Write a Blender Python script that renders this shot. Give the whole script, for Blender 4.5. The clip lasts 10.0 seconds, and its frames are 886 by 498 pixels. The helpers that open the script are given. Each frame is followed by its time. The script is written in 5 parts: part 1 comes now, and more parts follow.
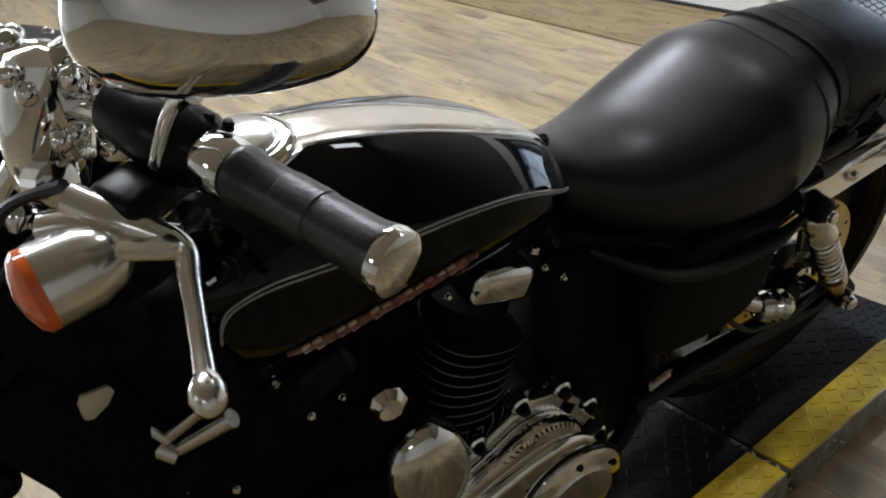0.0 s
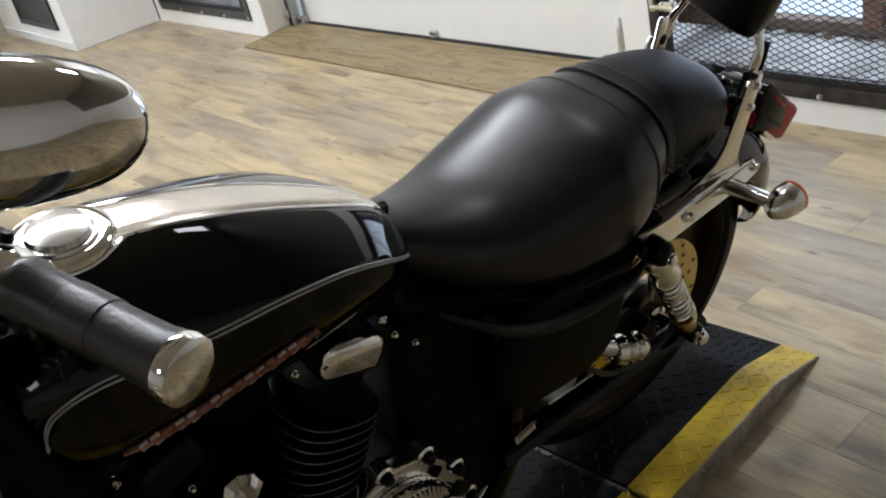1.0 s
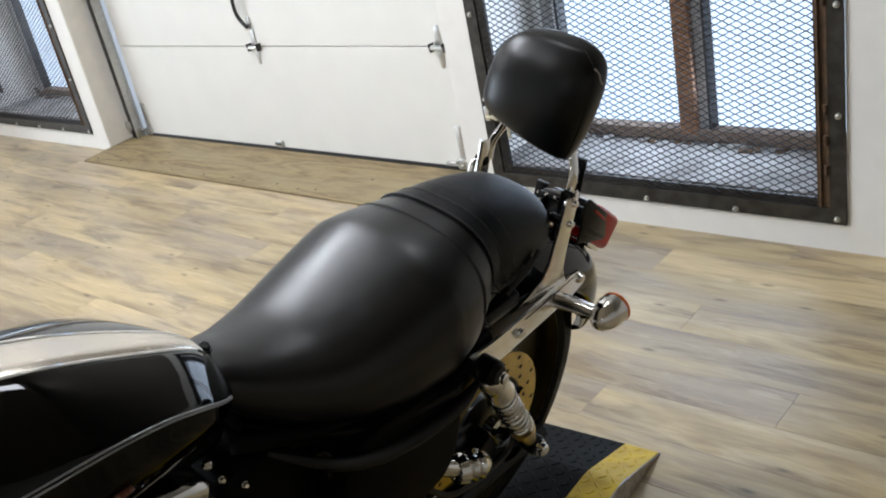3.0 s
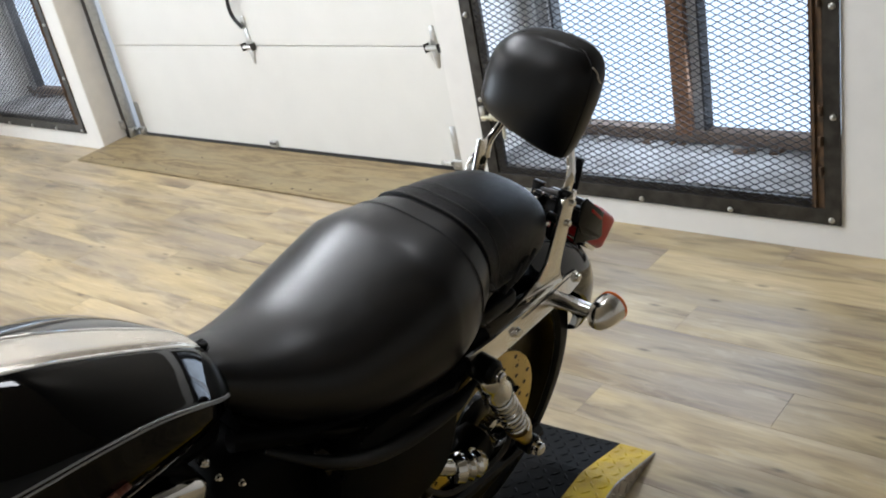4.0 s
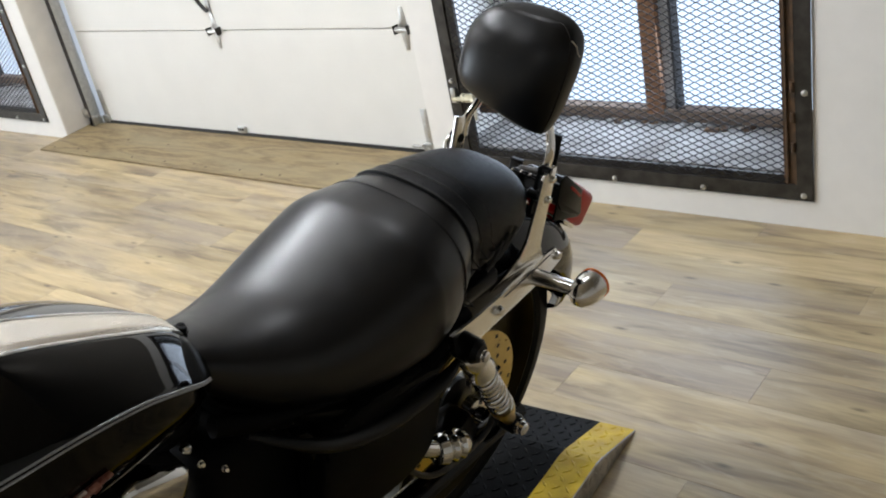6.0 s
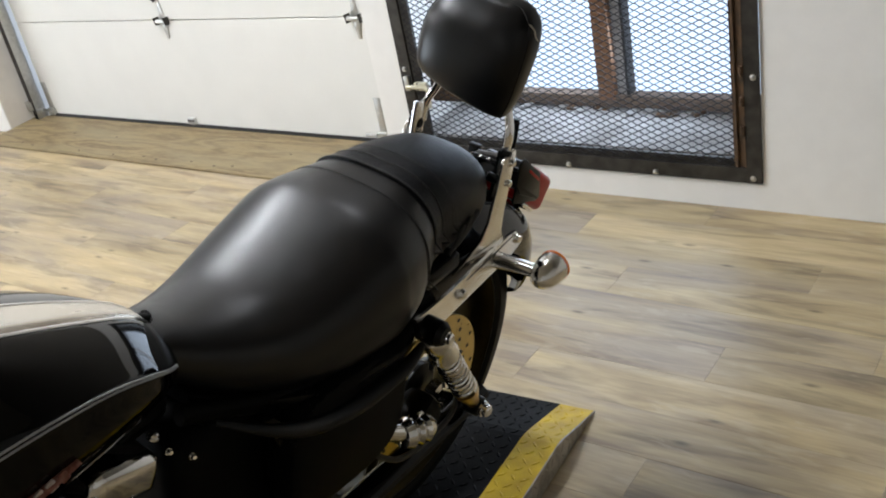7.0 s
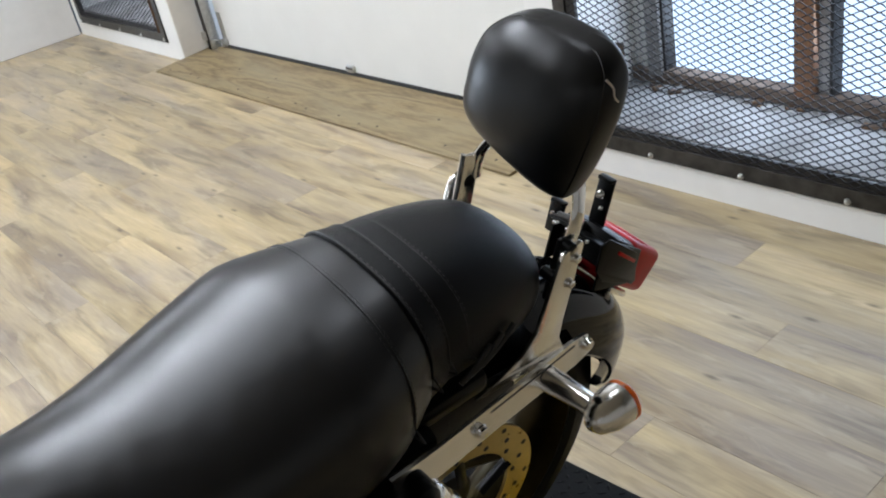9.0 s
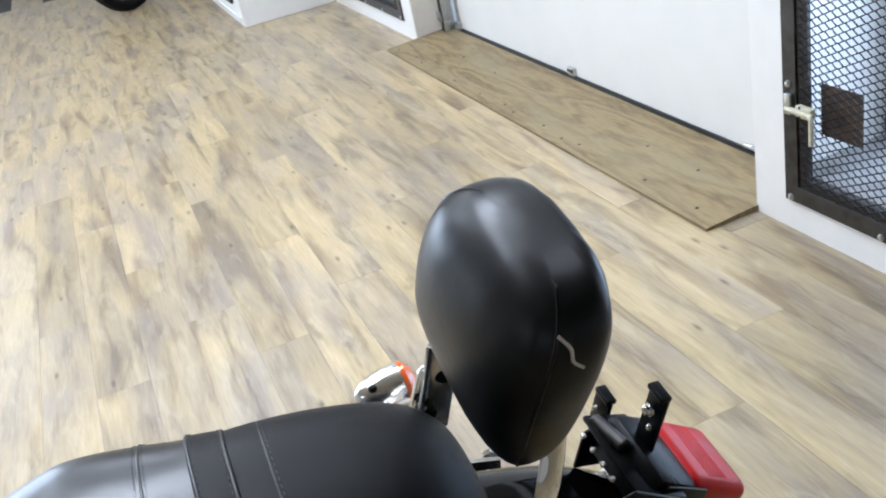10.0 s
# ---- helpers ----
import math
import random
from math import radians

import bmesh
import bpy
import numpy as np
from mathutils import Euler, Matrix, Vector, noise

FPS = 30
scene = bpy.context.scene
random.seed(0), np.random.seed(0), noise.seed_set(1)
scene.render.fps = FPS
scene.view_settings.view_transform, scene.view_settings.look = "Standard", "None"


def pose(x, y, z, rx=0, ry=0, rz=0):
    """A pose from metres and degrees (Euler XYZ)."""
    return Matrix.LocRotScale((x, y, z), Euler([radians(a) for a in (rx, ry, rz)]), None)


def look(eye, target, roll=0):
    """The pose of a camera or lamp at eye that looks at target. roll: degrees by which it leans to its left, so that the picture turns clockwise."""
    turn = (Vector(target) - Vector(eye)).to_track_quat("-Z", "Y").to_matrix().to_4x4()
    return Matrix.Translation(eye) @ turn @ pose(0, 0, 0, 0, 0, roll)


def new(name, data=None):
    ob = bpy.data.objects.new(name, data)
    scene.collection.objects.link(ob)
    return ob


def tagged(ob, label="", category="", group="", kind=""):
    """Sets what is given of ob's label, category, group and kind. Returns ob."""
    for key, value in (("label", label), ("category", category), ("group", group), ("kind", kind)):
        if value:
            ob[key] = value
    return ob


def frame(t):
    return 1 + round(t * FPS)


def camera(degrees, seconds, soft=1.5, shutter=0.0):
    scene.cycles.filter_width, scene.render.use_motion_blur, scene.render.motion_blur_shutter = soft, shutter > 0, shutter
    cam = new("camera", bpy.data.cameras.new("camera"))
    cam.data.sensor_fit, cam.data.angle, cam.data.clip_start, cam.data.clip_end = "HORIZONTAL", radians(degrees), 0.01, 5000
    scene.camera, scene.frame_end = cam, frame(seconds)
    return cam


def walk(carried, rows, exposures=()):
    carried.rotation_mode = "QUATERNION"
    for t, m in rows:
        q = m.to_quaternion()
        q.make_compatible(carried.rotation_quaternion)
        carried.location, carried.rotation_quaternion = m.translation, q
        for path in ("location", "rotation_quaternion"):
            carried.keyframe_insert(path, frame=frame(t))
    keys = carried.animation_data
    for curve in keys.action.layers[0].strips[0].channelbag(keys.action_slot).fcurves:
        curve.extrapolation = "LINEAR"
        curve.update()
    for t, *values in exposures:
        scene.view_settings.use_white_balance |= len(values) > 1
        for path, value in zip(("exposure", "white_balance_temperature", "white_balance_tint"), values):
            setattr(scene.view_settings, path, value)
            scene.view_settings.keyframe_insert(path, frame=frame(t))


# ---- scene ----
cam = camera(50.6, 10.0, soft=2.0, shutter=0.03)
PATH = [
    (0, (1.502, 1.187, 1.331), (-0.058, 1.95, 0.339), -13.4),
    (0.5, (1.515, 1.22, 1.33), (0.01, 2.102, 0.351), -13.6),
    (1, (1.523, 1.245, 1.337), (0.069, 2.234, 0.386), -14.0),
    (1.5, (1.53, 1.272, 1.344), (0.138, 2.38, 0.43), -13.5),
    (2, (1.542, 1.294, 1.365), (0.196, 2.502, 0.511), -13.3),
    (2.5, (1.549, 1.298, 1.367), (0.24, 2.559, 0.532), -12.7),
    (4, (1.543, 1.292, 1.363), (0.262, 2.583, 0.531), -11.8),
    (4.5, (1.536, 1.294, 1.361), (0.261, 2.588, 0.526), -11.6),
    (5, (1.533, 1.293, 1.359), (0.262, 2.59, 0.52), -12.1),
    (5.5, (1.524, 1.291, 1.353), (0.27, 2.594, 0.498), -11.8),
    (7, (1.51, 1.272, 1.344), (0.369, 2.641, 0.438), -11.7),
    (7.5, (1.504, 1.249, 1.35), (0.415, 2.676, 0.468), -9.1),
    (8, (1.488, 1.303, 1.332), (0.404, 2.71, 0.412), -8.7),
    (8.3, (1.46, 1.431, 1.331), (0.148, 2.651, 0.442), -12.7),
    (8.5, (1.449, 1.541, 1.335), (0.062, 2.686, 0.463), -10.7),
    (8.7, (1.444, 1.634, 1.339), (0.046, 2.76, 0.457), -8.6),
    (9, (1.397, 1.763, 1.323), (-0.03, 2.781, 0.361), -12.0),
    (9.5, (1.263, 2.014, 1.322), (-0.226, 2.901, 0.325), -11.4),
    (9.7, (1.244, 2.095, 1.33), (-0.288, 2.921, 0.343), -12.6),
    (10, (1.231, 2.244, 1.314), (-0.466, 2.761, 0.39), -12.8),
]
walk(cam, [(t, look(eye, target, roll)) for t, eye, target, roll in PATH], [(0, -0.36, 6300, 12), (0.5, -0.40, 6320, 12), (1.2, -0.24, 6400, 12), (2.5, -0.22, 6280, 12), (4, -0.16, 6380, 12), (7, -0.18, 6450, 12), (8.5, -0.24, 6200, 12), (9.5, -0.18, 5980, 12), (10, 0.01, 5750, 12)])

# ---- light ----
world = bpy.data.worlds.new("sky")
scene.world = world
world.use_nodes = True
wn = world.node_tree.nodes
sky = wn.new("ShaderNodeTexSky")
sky.sky_type = "NISHITA"
sky.sun_disc = False
sky.sun_elevation, sky.sun_rotation = radians(25), radians(10)
world.node_tree.links.new(sky.outputs["Color"], wn["Background"].inputs["Color"])
wn["Background"].inputs["Strength"].default_value = 0.12


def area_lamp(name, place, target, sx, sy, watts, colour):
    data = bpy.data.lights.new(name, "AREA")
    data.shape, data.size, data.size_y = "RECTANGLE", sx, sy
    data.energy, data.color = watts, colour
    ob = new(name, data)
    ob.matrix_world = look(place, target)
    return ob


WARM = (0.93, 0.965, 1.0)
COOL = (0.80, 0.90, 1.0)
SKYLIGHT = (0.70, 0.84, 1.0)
# Unseen ceiling lamps set from sheen; wall-side, east and south ones are added fill.
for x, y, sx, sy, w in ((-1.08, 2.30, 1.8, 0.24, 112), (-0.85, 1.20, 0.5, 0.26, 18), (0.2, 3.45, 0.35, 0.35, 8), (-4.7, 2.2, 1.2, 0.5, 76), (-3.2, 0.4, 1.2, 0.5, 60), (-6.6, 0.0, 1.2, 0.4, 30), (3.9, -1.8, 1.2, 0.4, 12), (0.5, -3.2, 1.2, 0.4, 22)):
    area_lamp("unseen_ceiling_lamp", (x, y, 3.15), (x + 0.01, y, 0), sx, sy, w, WARM)
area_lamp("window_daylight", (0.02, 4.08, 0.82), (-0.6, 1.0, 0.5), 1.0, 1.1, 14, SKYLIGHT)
# Unseen daylight added in the west opening for the glare on the floor.
area_lamp("unseen_west_daylight", (-9.52, -2.0, 1.4), (0.0, -2.0, 1.2), 4.3, 2.1, 330, COOL)
area_lamp("window_daylight", (-4.2, 4.11, 1.2), (-4.0, 1.0, 0.6), 1.0, 1.5, 16, COOL)


# ---- materials ----
def material(name, colour, rough=0.5, metal=0.0, coat=0.0, grain=40.0, vary=0.15, bump=0.0, bump_scale=200.0, stretch=(1, 1, 1), second=None, big=1.2, rvary=0.12, specular=0.5):
    """A surface with two scales of variation in colour and gloss, and fine relief."""
    m = bpy.data.materials.new(name)
    m.use_nodes = True
    nt = m.node_tree
    b = nt.nodes["Principled BSDF"]
    tc = nt.nodes.new("ShaderNodeTexCoord")
    mp = nt.nodes.new("ShaderNodeMapping")
    mp.inputs["Scale"].default_value = stretch
    nt.links.new(tc.outputs["Object"], mp.inputs["Vector"])
    fine, coarse = nt.nodes.new("ShaderNodeTexNoise"), nt.nodes.new("ShaderNodeTexNoise")
    fine.inputs["Scale"].default_value, coarse.inputs["Scale"].default_value = grain, big
    fine.inputs["Detail"].default_value, coarse.inputs["Detail"].default_value = 6, 4
    for n in (fine, coarse):
        nt.links.new(mp.outputs["Vector"], n.inputs["Vector"])
    mix = nt.nodes.new("ShaderNodeMix")
    mix.data_type = "FLOAT"
    mix.inputs[0].default_value = 0.45
    nt.links.new(fine.outputs["Fac"], mix.inputs[2])
    nt.links.new(coarse.outputs["Fac"], mix.inputs[3])
    ramp = nt.nodes.new("ShaderNodeValToRGB")
    c = colour
    lo = second or tuple(v * (1 - vary) for v in c)
    hi = tuple(min(1.0, v * (1 + vary)) for v in c)
    ramp.color_ramp.elements[0].position, ramp.color_ramp.elements[1].position = 0.36, 0.64
    ramp.color_ramp.elements[0].color, ramp.color_ramp.elements[1].color = (*lo, 1), (*hi, 1)
    nt.links.new(mix.outputs[0], ramp.inputs["Fac"])
    nt.links.new(ramp.outputs["Color"], b.inputs["Base Color"])
    rr = nt.nodes.new("ShaderNodeMapRange")
    rr.inputs["From Min"].default_value, rr.inputs["From Max"].default_value = 0.35, 0.65
    rr.inputs["To Min"].default_value, rr.inputs["To Max"].default_value = max(0.0, rough * (1 - rvary)), min(1.0, rough * (1 + rvary))
    nt.links.new(mix.outputs[0], rr.inputs["Value"])
    nt.links.new(rr.outputs["Result"], b.inputs["Roughness"])
    b.inputs["Metallic"].default_value = metal
    b.inputs["Coat Weight"].default_value = coat
    b.inputs["Coat Roughness"].default_value = 0.03
    b.inputs["Specular IOR Level"].default_value = specular
    if bump:
        bn = nt.nodes.new("ShaderNodeTexNoise")
        bn.inputs["Scale"].default_value = bump_scale
        bn.inputs["Detail"].default_value = 5
        nt.links.new(mp.outputs["Vector"], bn.inputs["Vector"])
        bp = nt.nodes.new("ShaderNodeBump")
        bp.inputs["Strength"].default_value, bp.inputs["Distance"].default_value = bump, 0.002
        nt.links.new(bn.outputs["Fac"], bp.inputs["Height"])
        nt.links.new(bp.outputs["Normal"], b.inputs["Normal"])
    return m


def plank_material(name):
    """Printed oak vinyl: each plank shifts the grain and tint by its own random number."""
    m = bpy.data.materials.new(name)
    m.use_nodes = True
    nt = m.node_tree
    L = nt.links.new
    b = nt.nodes["Principled BSDF"]
    tc, info = nt.nodes.new("ShaderNodeTexCoord"), nt.nodes.new("ShaderNodeObjectInfo")
    off = nt.nodes.new("ShaderNodeVectorMath")
    off.operation = "MULTIPLY_ADD"
    comb = nt.nodes.new("ShaderNodeCombineXYZ")
    geo = nt.nodes.new("ShaderNodeNewGeometry")
    both = nt.nodes.new("ShaderNodeMath")
    both.operation = "ADD"
    L(info.outputs["Random"], both.inputs[0])
    L(geo.outputs["Random Per Island"], both.inputs[1])
    for k in range(3):
        L(both.outputs[0], comb.inputs[k])
    off.inputs[1].default_value = (37.0, 53.0, 11.0)
    L(comb.outputs[0], off.inputs[0])
    L(tc.outputs["Object"], off.inputs[2])

    def noise_at(scale, stretch, detail=6, dist=0.0, rough=0.5):
        mp = nt.nodes.new("ShaderNodeMapping")
        mp.inputs["Scale"].default_value = stretch
        L(off.outputs[0], mp.inputs["Vector"])
        n = nt.nodes.new("ShaderNodeTexNoise")
        n.inputs["Scale"].default_value, n.inputs["Detail"].default_value = scale, detail
        n.inputs["Distortion"].default_value, n.inputs["Roughness"].default_value = dist, rough
        L(mp.outputs["Vector"], n.inputs["Vector"])
        return n

    streak = noise_at(1.7, (1.0, 7.0, 1), 6, 0.6, 0.52)
    fine = noise_at(24.0, (0.5, 6.0, 1), 6, 0.3, 0.5)
    cloud = noise_at(1.1, (1.0, 4.2, 1), 5, 0.8, 0.54)
    smudge = noise_at(2.6, (1.0, 6.5, 1), 6, 0.9, 0.54)
    ramp = nt.nodes.new("ShaderNodeValToRGB")
    e = ramp.color_ramp.elements
    e[0].position, e[0].color = 0.33, (0.245, 0.180, 0.105, 1)
    e[1].position, e[1].color = 0.66, (0.530, 0.420, 0.240, 1)
    mid = e.new(0.47)
    mid.color = (0.425, 0.330, 0.182, 1)
    L(streak.outputs["Fac"], ramp.inputs["Fac"])
    grey = nt.nodes.new("ShaderNodeMix")
    grey.data_type = "RGBA"
    grey.inputs[7].default_value = (0.285, 0.245, 0.215, 1)
    gr = nt.nodes.new("ShaderNodeMapRange")
    gr.inputs["From Min"].default_value, gr.inputs["From Max"].default_value = 0.42, 0.66
    gr.inputs["To Max"].default_value = 0.60
    L(cloud.outputs["Fac"], gr.inputs["Value"])
    L(gr.outputs["Result"], grey.inputs[0])
    L(ramp.outputs["Color"], grey.inputs[6])
    line = nt.nodes.new("ShaderNodeMix")
    line.data_type, line.blend_type = "RGBA", "MULTIPLY"
    fr = nt.nodes.new("ShaderNodeMapRange")
    fr.inputs["From Min"].default_value, fr.inputs["From Max"].default_value = 0.35, 0.6
    fr.inputs["To Min"].default_value, fr.inputs["To Max"].default_value = 0.91, 1.05
    L(fine.outputs["Fac"], fr.inputs["Value"])
    line.inputs[0].default_value = 1.0
    L(grey.outputs[2], line.inputs[6])
    L(fr.outputs["Result"], line.inputs[7])
    sm = nt.nodes.new("ShaderNodeMapRange")
    sm.inputs["From Min"].default_value, sm.inputs["From Max"].default_value = 0.53, 0.68
    sm.inputs["To Min"].default_value, sm.inputs["To Max"].default_value = 1.0, 0.63
    L(smudge.outputs["Fac"], sm.inputs["Value"])
    dark = nt.nodes.new("ShaderNodeMix")
    dark.data_type, dark.blend_type = "RGBA", "MULTIPLY"
    dark.inputs[0].default_value = 1.0
    L(line.outputs[2], dark.inputs[6])
    L(sm.outputs["Result"], dark.inputs[7])
    # knots
    km = nt.nodes.new("ShaderNodeMapping")
    km.inputs["Scale"].default_value = (1.7, 5.2, 0.35)
    L(off.outputs[0], km.inputs["Vector"])
    vor = nt.nodes.new("ShaderNodeTexVoronoi")
    vor.voronoi_dimensions = "2D"
    vor.inputs["Scale"].default_value = 1.0
    L(km.outputs["Vector"], vor.inputs["Vector"])
    kr = nt.nodes.new("ShaderNodeMapRange")
    kr.inputs["From Min"].default_value, kr.inputs["From Max"].default_value = 0.008, 0.046
    kr.inputs["To Min"].default_value = 0.42
    L(vor.outputs["Distance"], kr.inputs["Value"])
    knot = nt.nodes.new("ShaderNodeMix")
    knot.data_type, knot.blend_type = "RGBA", "MULTIPLY"
    knot.inputs[0].default_value = 1.0
    L(dark.outputs[2], knot.inputs[6])
    L(kr.outputs["Result"], knot.inputs[7])
    hsv = nt.nodes.new("ShaderNodeHueSaturation")
    hsv.inputs["Saturation"].default_value = 1.0
    vr = nt.nodes.new("ShaderNodeMapRange")
    vr.inputs["To Min"].default_value, vr.inputs["To Max"].default_value = 0.79, 1.04
    L(info.outputs["Random"], vr.inputs["Value"])
    L(vr.outputs["Result"], hsv.inputs["Value"])
    # pale flaked patches
    flake = noise_at(8.0, (0.8, 3.4, 1), 5, 0.6, 0.6)
    fl = nt.nodes.new("ShaderNodeMapRange")
    fl.inputs["From Min"].default_value, fl.inputs["From Max"].default_value = 0.57, 0.64
    fl.inputs["To Max"].default_value = 0.24
    L(flake.outputs["Fac"], fl.inputs["Value"])
    pale = nt.nodes.new("ShaderNodeMix")
    pale.data_type = "RGBA"
    pale.inputs[7].default_value = (0.56, 0.48, 0.345, 1)
    L(fl.outputs["Result"], pale.inputs[0])
    L(knot.outputs[2], pale.inputs[6])
    L(pale.outputs[2], hsv.inputs["Color"])
    L(hsv.outputs["Color"], b.inputs["Base Color"])
    ro = nt.nodes.new("ShaderNodeMapRange")
    ro.inputs["To Min"].default_value, ro.inputs["To Max"].default_value = 0.30, 0.46
    L(fine.outputs["Fac"], ro.inputs["Value"])
    L(ro.outputs["Result"], b.inputs["Roughness"])
    bp = nt.nodes.new("ShaderNodeBump")
    bp.inputs["Strength"].default_value, bp.inputs["Distance"].default_value = 0.25, 0.001
    L(fine.outputs["Fac"], bp.inputs["Height"])
    L(bp.outputs["Normal"], b.inputs["Normal"])
    return m


M_PLANK = plank_material("oak_vinyl")
M_WALL = material("white_wall_paint", (0.80, 0.79, 0.76), 0.55, grain=14, vary=0.03, bump=0.25, bump_scale=90)
M_GREYWALL = material("grey_bounce_wall", (0.56, 0.54, 0.50), 0.7, grain=10, vary=0.05)
M_DARKWALL = material("dark_unseen_wall", (0.16, 0.145, 0.12), 0.7, grain=10, vary=0.05)
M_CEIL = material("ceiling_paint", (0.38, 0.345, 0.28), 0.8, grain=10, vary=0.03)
M_DOOR = material("door_panel_paint", (0.76, 0.755, 0.72), 0.38, grain=6, vary=0.025, bump=0.12, bump_scale=260)
M_REVEAL = material("reveal_beige", (0.62, 0.58, 0.51), 0.6, grain=12, vary=0.06)


def plywood_material(name):
    """Softwood plywood: broad wavy grain bands, worn grey and brown patches."""
    m = bpy.data.materials.new(name)
    m.use_nodes = True
    nt = m.node_tree
    L = nt.links.new
    b = nt.nodes["Principled BSDF"]
    tc, mp = nt.nodes.new("ShaderNodeTexCoord"), nt.nodes.new("ShaderNodeMapping")
    mp.inputs["Scale"].default_value = (0.40, 2.4, 1)
    L(tc.outputs["Object"], mp.inputs["Vector"])
    warp = nt.nodes.new("ShaderNodeTexNoise")
    warp.inputs["Scale"].default_value, warp.inputs["Detail"].default_value = 2.2, 3
    L(mp.outputs["Vector"], warp.inputs["Vector"])
    bands = nt.nodes.new("ShaderNodeMath")
    bands.operation = "MULTIPLY"
    bands.inputs[1].default_value = 9.0
    L(warp.outputs["Fac"], bands.inputs[0])
    saw = nt.nodes.new("ShaderNodeMath")
    saw.operation = "PINGPONG"
    saw.inputs[1].default_value = 0.5
    L(bands.outputs[0], saw.inputs[0])
    fine, wear = nt.nodes.new("ShaderNodeTexNoise"), nt.nodes.new("ShaderNodeTexNoise")
    fine.inputs["Scale"].default_value, fine.inputs["Detail"].default_value = 45, 6
    wear.inputs["Scale"].default_value, wear.inputs["Detail"].default_value = 3.0, 5
    for n in (fine, wear):
        L(mp.outputs["Vector"], n.inputs["Vector"])
    mix = nt.nodes.new("ShaderNodeMath")
    mix.operation = "MULTIPLY_ADD"
    mix.inputs[1].default_value = 0.9
    L(saw.outputs[0], mix.inputs[0])
    L(fine.outputs["Fac"], mix.inputs[2])
    ramp = nt.nodes.new("ShaderNodeValToRGB")
    e = ramp.color_ramp.elements
    e[0].position, e[0].color = 0.42, (0.140, 0.098, 0.046, 1)
    e[1].position, e[1].color = 0.92, (0.270, 0.200, 0.098, 1)
    L(mix.outputs[0], ramp.inputs["Fac"])
    worn = nt.nodes.new("ShaderNodeMix")
    worn.data_type = "RGBA"
    worn.inputs[7].default_value = (0.275, 0.225, 0.130, 1)
    wr = nt.nodes.new("ShaderNodeMapRange")
    wr.inputs["From Min"].default_value, wr.inputs["From Max"].default_value = 0.45, 0.70
    wr.inputs["To Max"].default_value = 0.75
    L(wear.outputs["Fac"], wr.inputs["Value"])
    L(wr.outputs["Result"], worn.inputs[0])
    L(ramp.outputs["Color"], worn.inputs[6])
    L(worn.outputs[2], b.inputs["Base Color"])
    b.inputs["Roughness"].default_value = 0.55
    bp = nt.nodes.new("ShaderNodeBump")
    bp.inputs["Strength"].default_value, bp.inputs["Distance"].default_value = 0.3, 0.001
    L(mix.outputs[0], bp.inputs["Height"])
    L(bp.outputs["Normal"], b.inputs["Normal"])
    return m


M_PLY = plywood_material("worn_plywood")
M_STEEL = material("zinc_steel", (0.55, 0.55, 0.53), 0.38, 1.0, grain=60, vary=0.15, bump=0.1)
M_DARKSTEEL = material("weathered_black_steel", (0.05, 0.047, 0.043), 0.42, 0.6, grain=25, vary=0.5, bump=0.25, bump_scale=150)
M_RUSTY = material("rusty_angle_steel", (0.115, 0.066, 0.034), 0.6, 0.3, grain=30, vary=0.4, second=(0.035, 0.028, 0.023), bump=0.3)
M_MESH = material("expanded_metal", (0.014, 0.014, 0.018), 0.5, 0.0, specular=0.3, grain=40, vary=0.4)
M_WOOD = material("old_window_wood", (0.27, 0.13, 0.06), 0.6, grain=30, vary=0.3, stretch=(6, 6, 0.6), bump=0.3)
M_OLDRAIL = material("weathered_rail_wood", (0.19, 0.13, 0.09), 0.65, grain=30, vary=0.35, stretch=(0.6, 6, 6), second=(0.09, 0.07, 0.055), bump=0.3)
M_SILL = material("dusty_sill", (0.36, 0.355, 0.35), 0.75, grain=9, vary=0.25, second=(0.17, 0.155, 0.14), bump=0.4)
M_SEAL = material("black_rubber", (0.018, 0.018, 0.018), 0.6, grain=50, vary=0.3, bump=0.2)
M_GLOSS = material("black_gloss_paint", (0.0015, 0.0015, 0.0016), 0.035, specular=0.34, grain=300, vary=0.05, big=8)
M_FENDER = material("black_fender_lacquer", (0.0015, 0.0015, 0.0016), 0.07, specular=0.24, grain=300, vary=0.05, big=8)
M_STRIPE = material("grey_pinstripe", (0.33, 0.34, 0.36), 0.3, coat=0.6)
M_EMBLEM = material("tank_emblem", (0.30, 0.16, 0.12), 0.32, 0.4, coat=0.3, grain=120, vary=0.5, second=(0.16, 0.02, 0.012))
M_BADGE = material("badge_silver", (0.58, 0.50, 0.44), 0.30, 0.6, grain=150, vary=0.3)
M_LEATHER = material("black_seat_vinyl", (0.0035, 0.0035, 0.004), 0.335, specular=0.50, grain=45, vary=0.15, bump=0.04, bump_scale=420, big=9, rvary=0.15)
M_THREAD = material("grey_thread", (0.045, 0.043, 0.04), 0.7)
# Grained vinyl, its colour and gloss lowered to keep the rear seat shaded.
M_GRAINVINYL = material("grained_vinyl_low_sheen", (0.0022, 0.0022, 0.0025), 0.42, specular=0.17, grain=260, vary=0.2, bump=0.25, bump_scale=1100, big=5, rvary=0.1)
M_HEM = material("black_satin_panel", (0.003, 0.003, 0.003), 0.40, specular=0.3, grain=60, vary=0.2)
M_PADVINYL = material("black_pad_vinyl", (0.0025, 0.0025, 0.0025), 0.34, specular=0.33, grain=150, vary=0.15, bump=0.12, bump_scale=60, big=9, rvary=0.05)
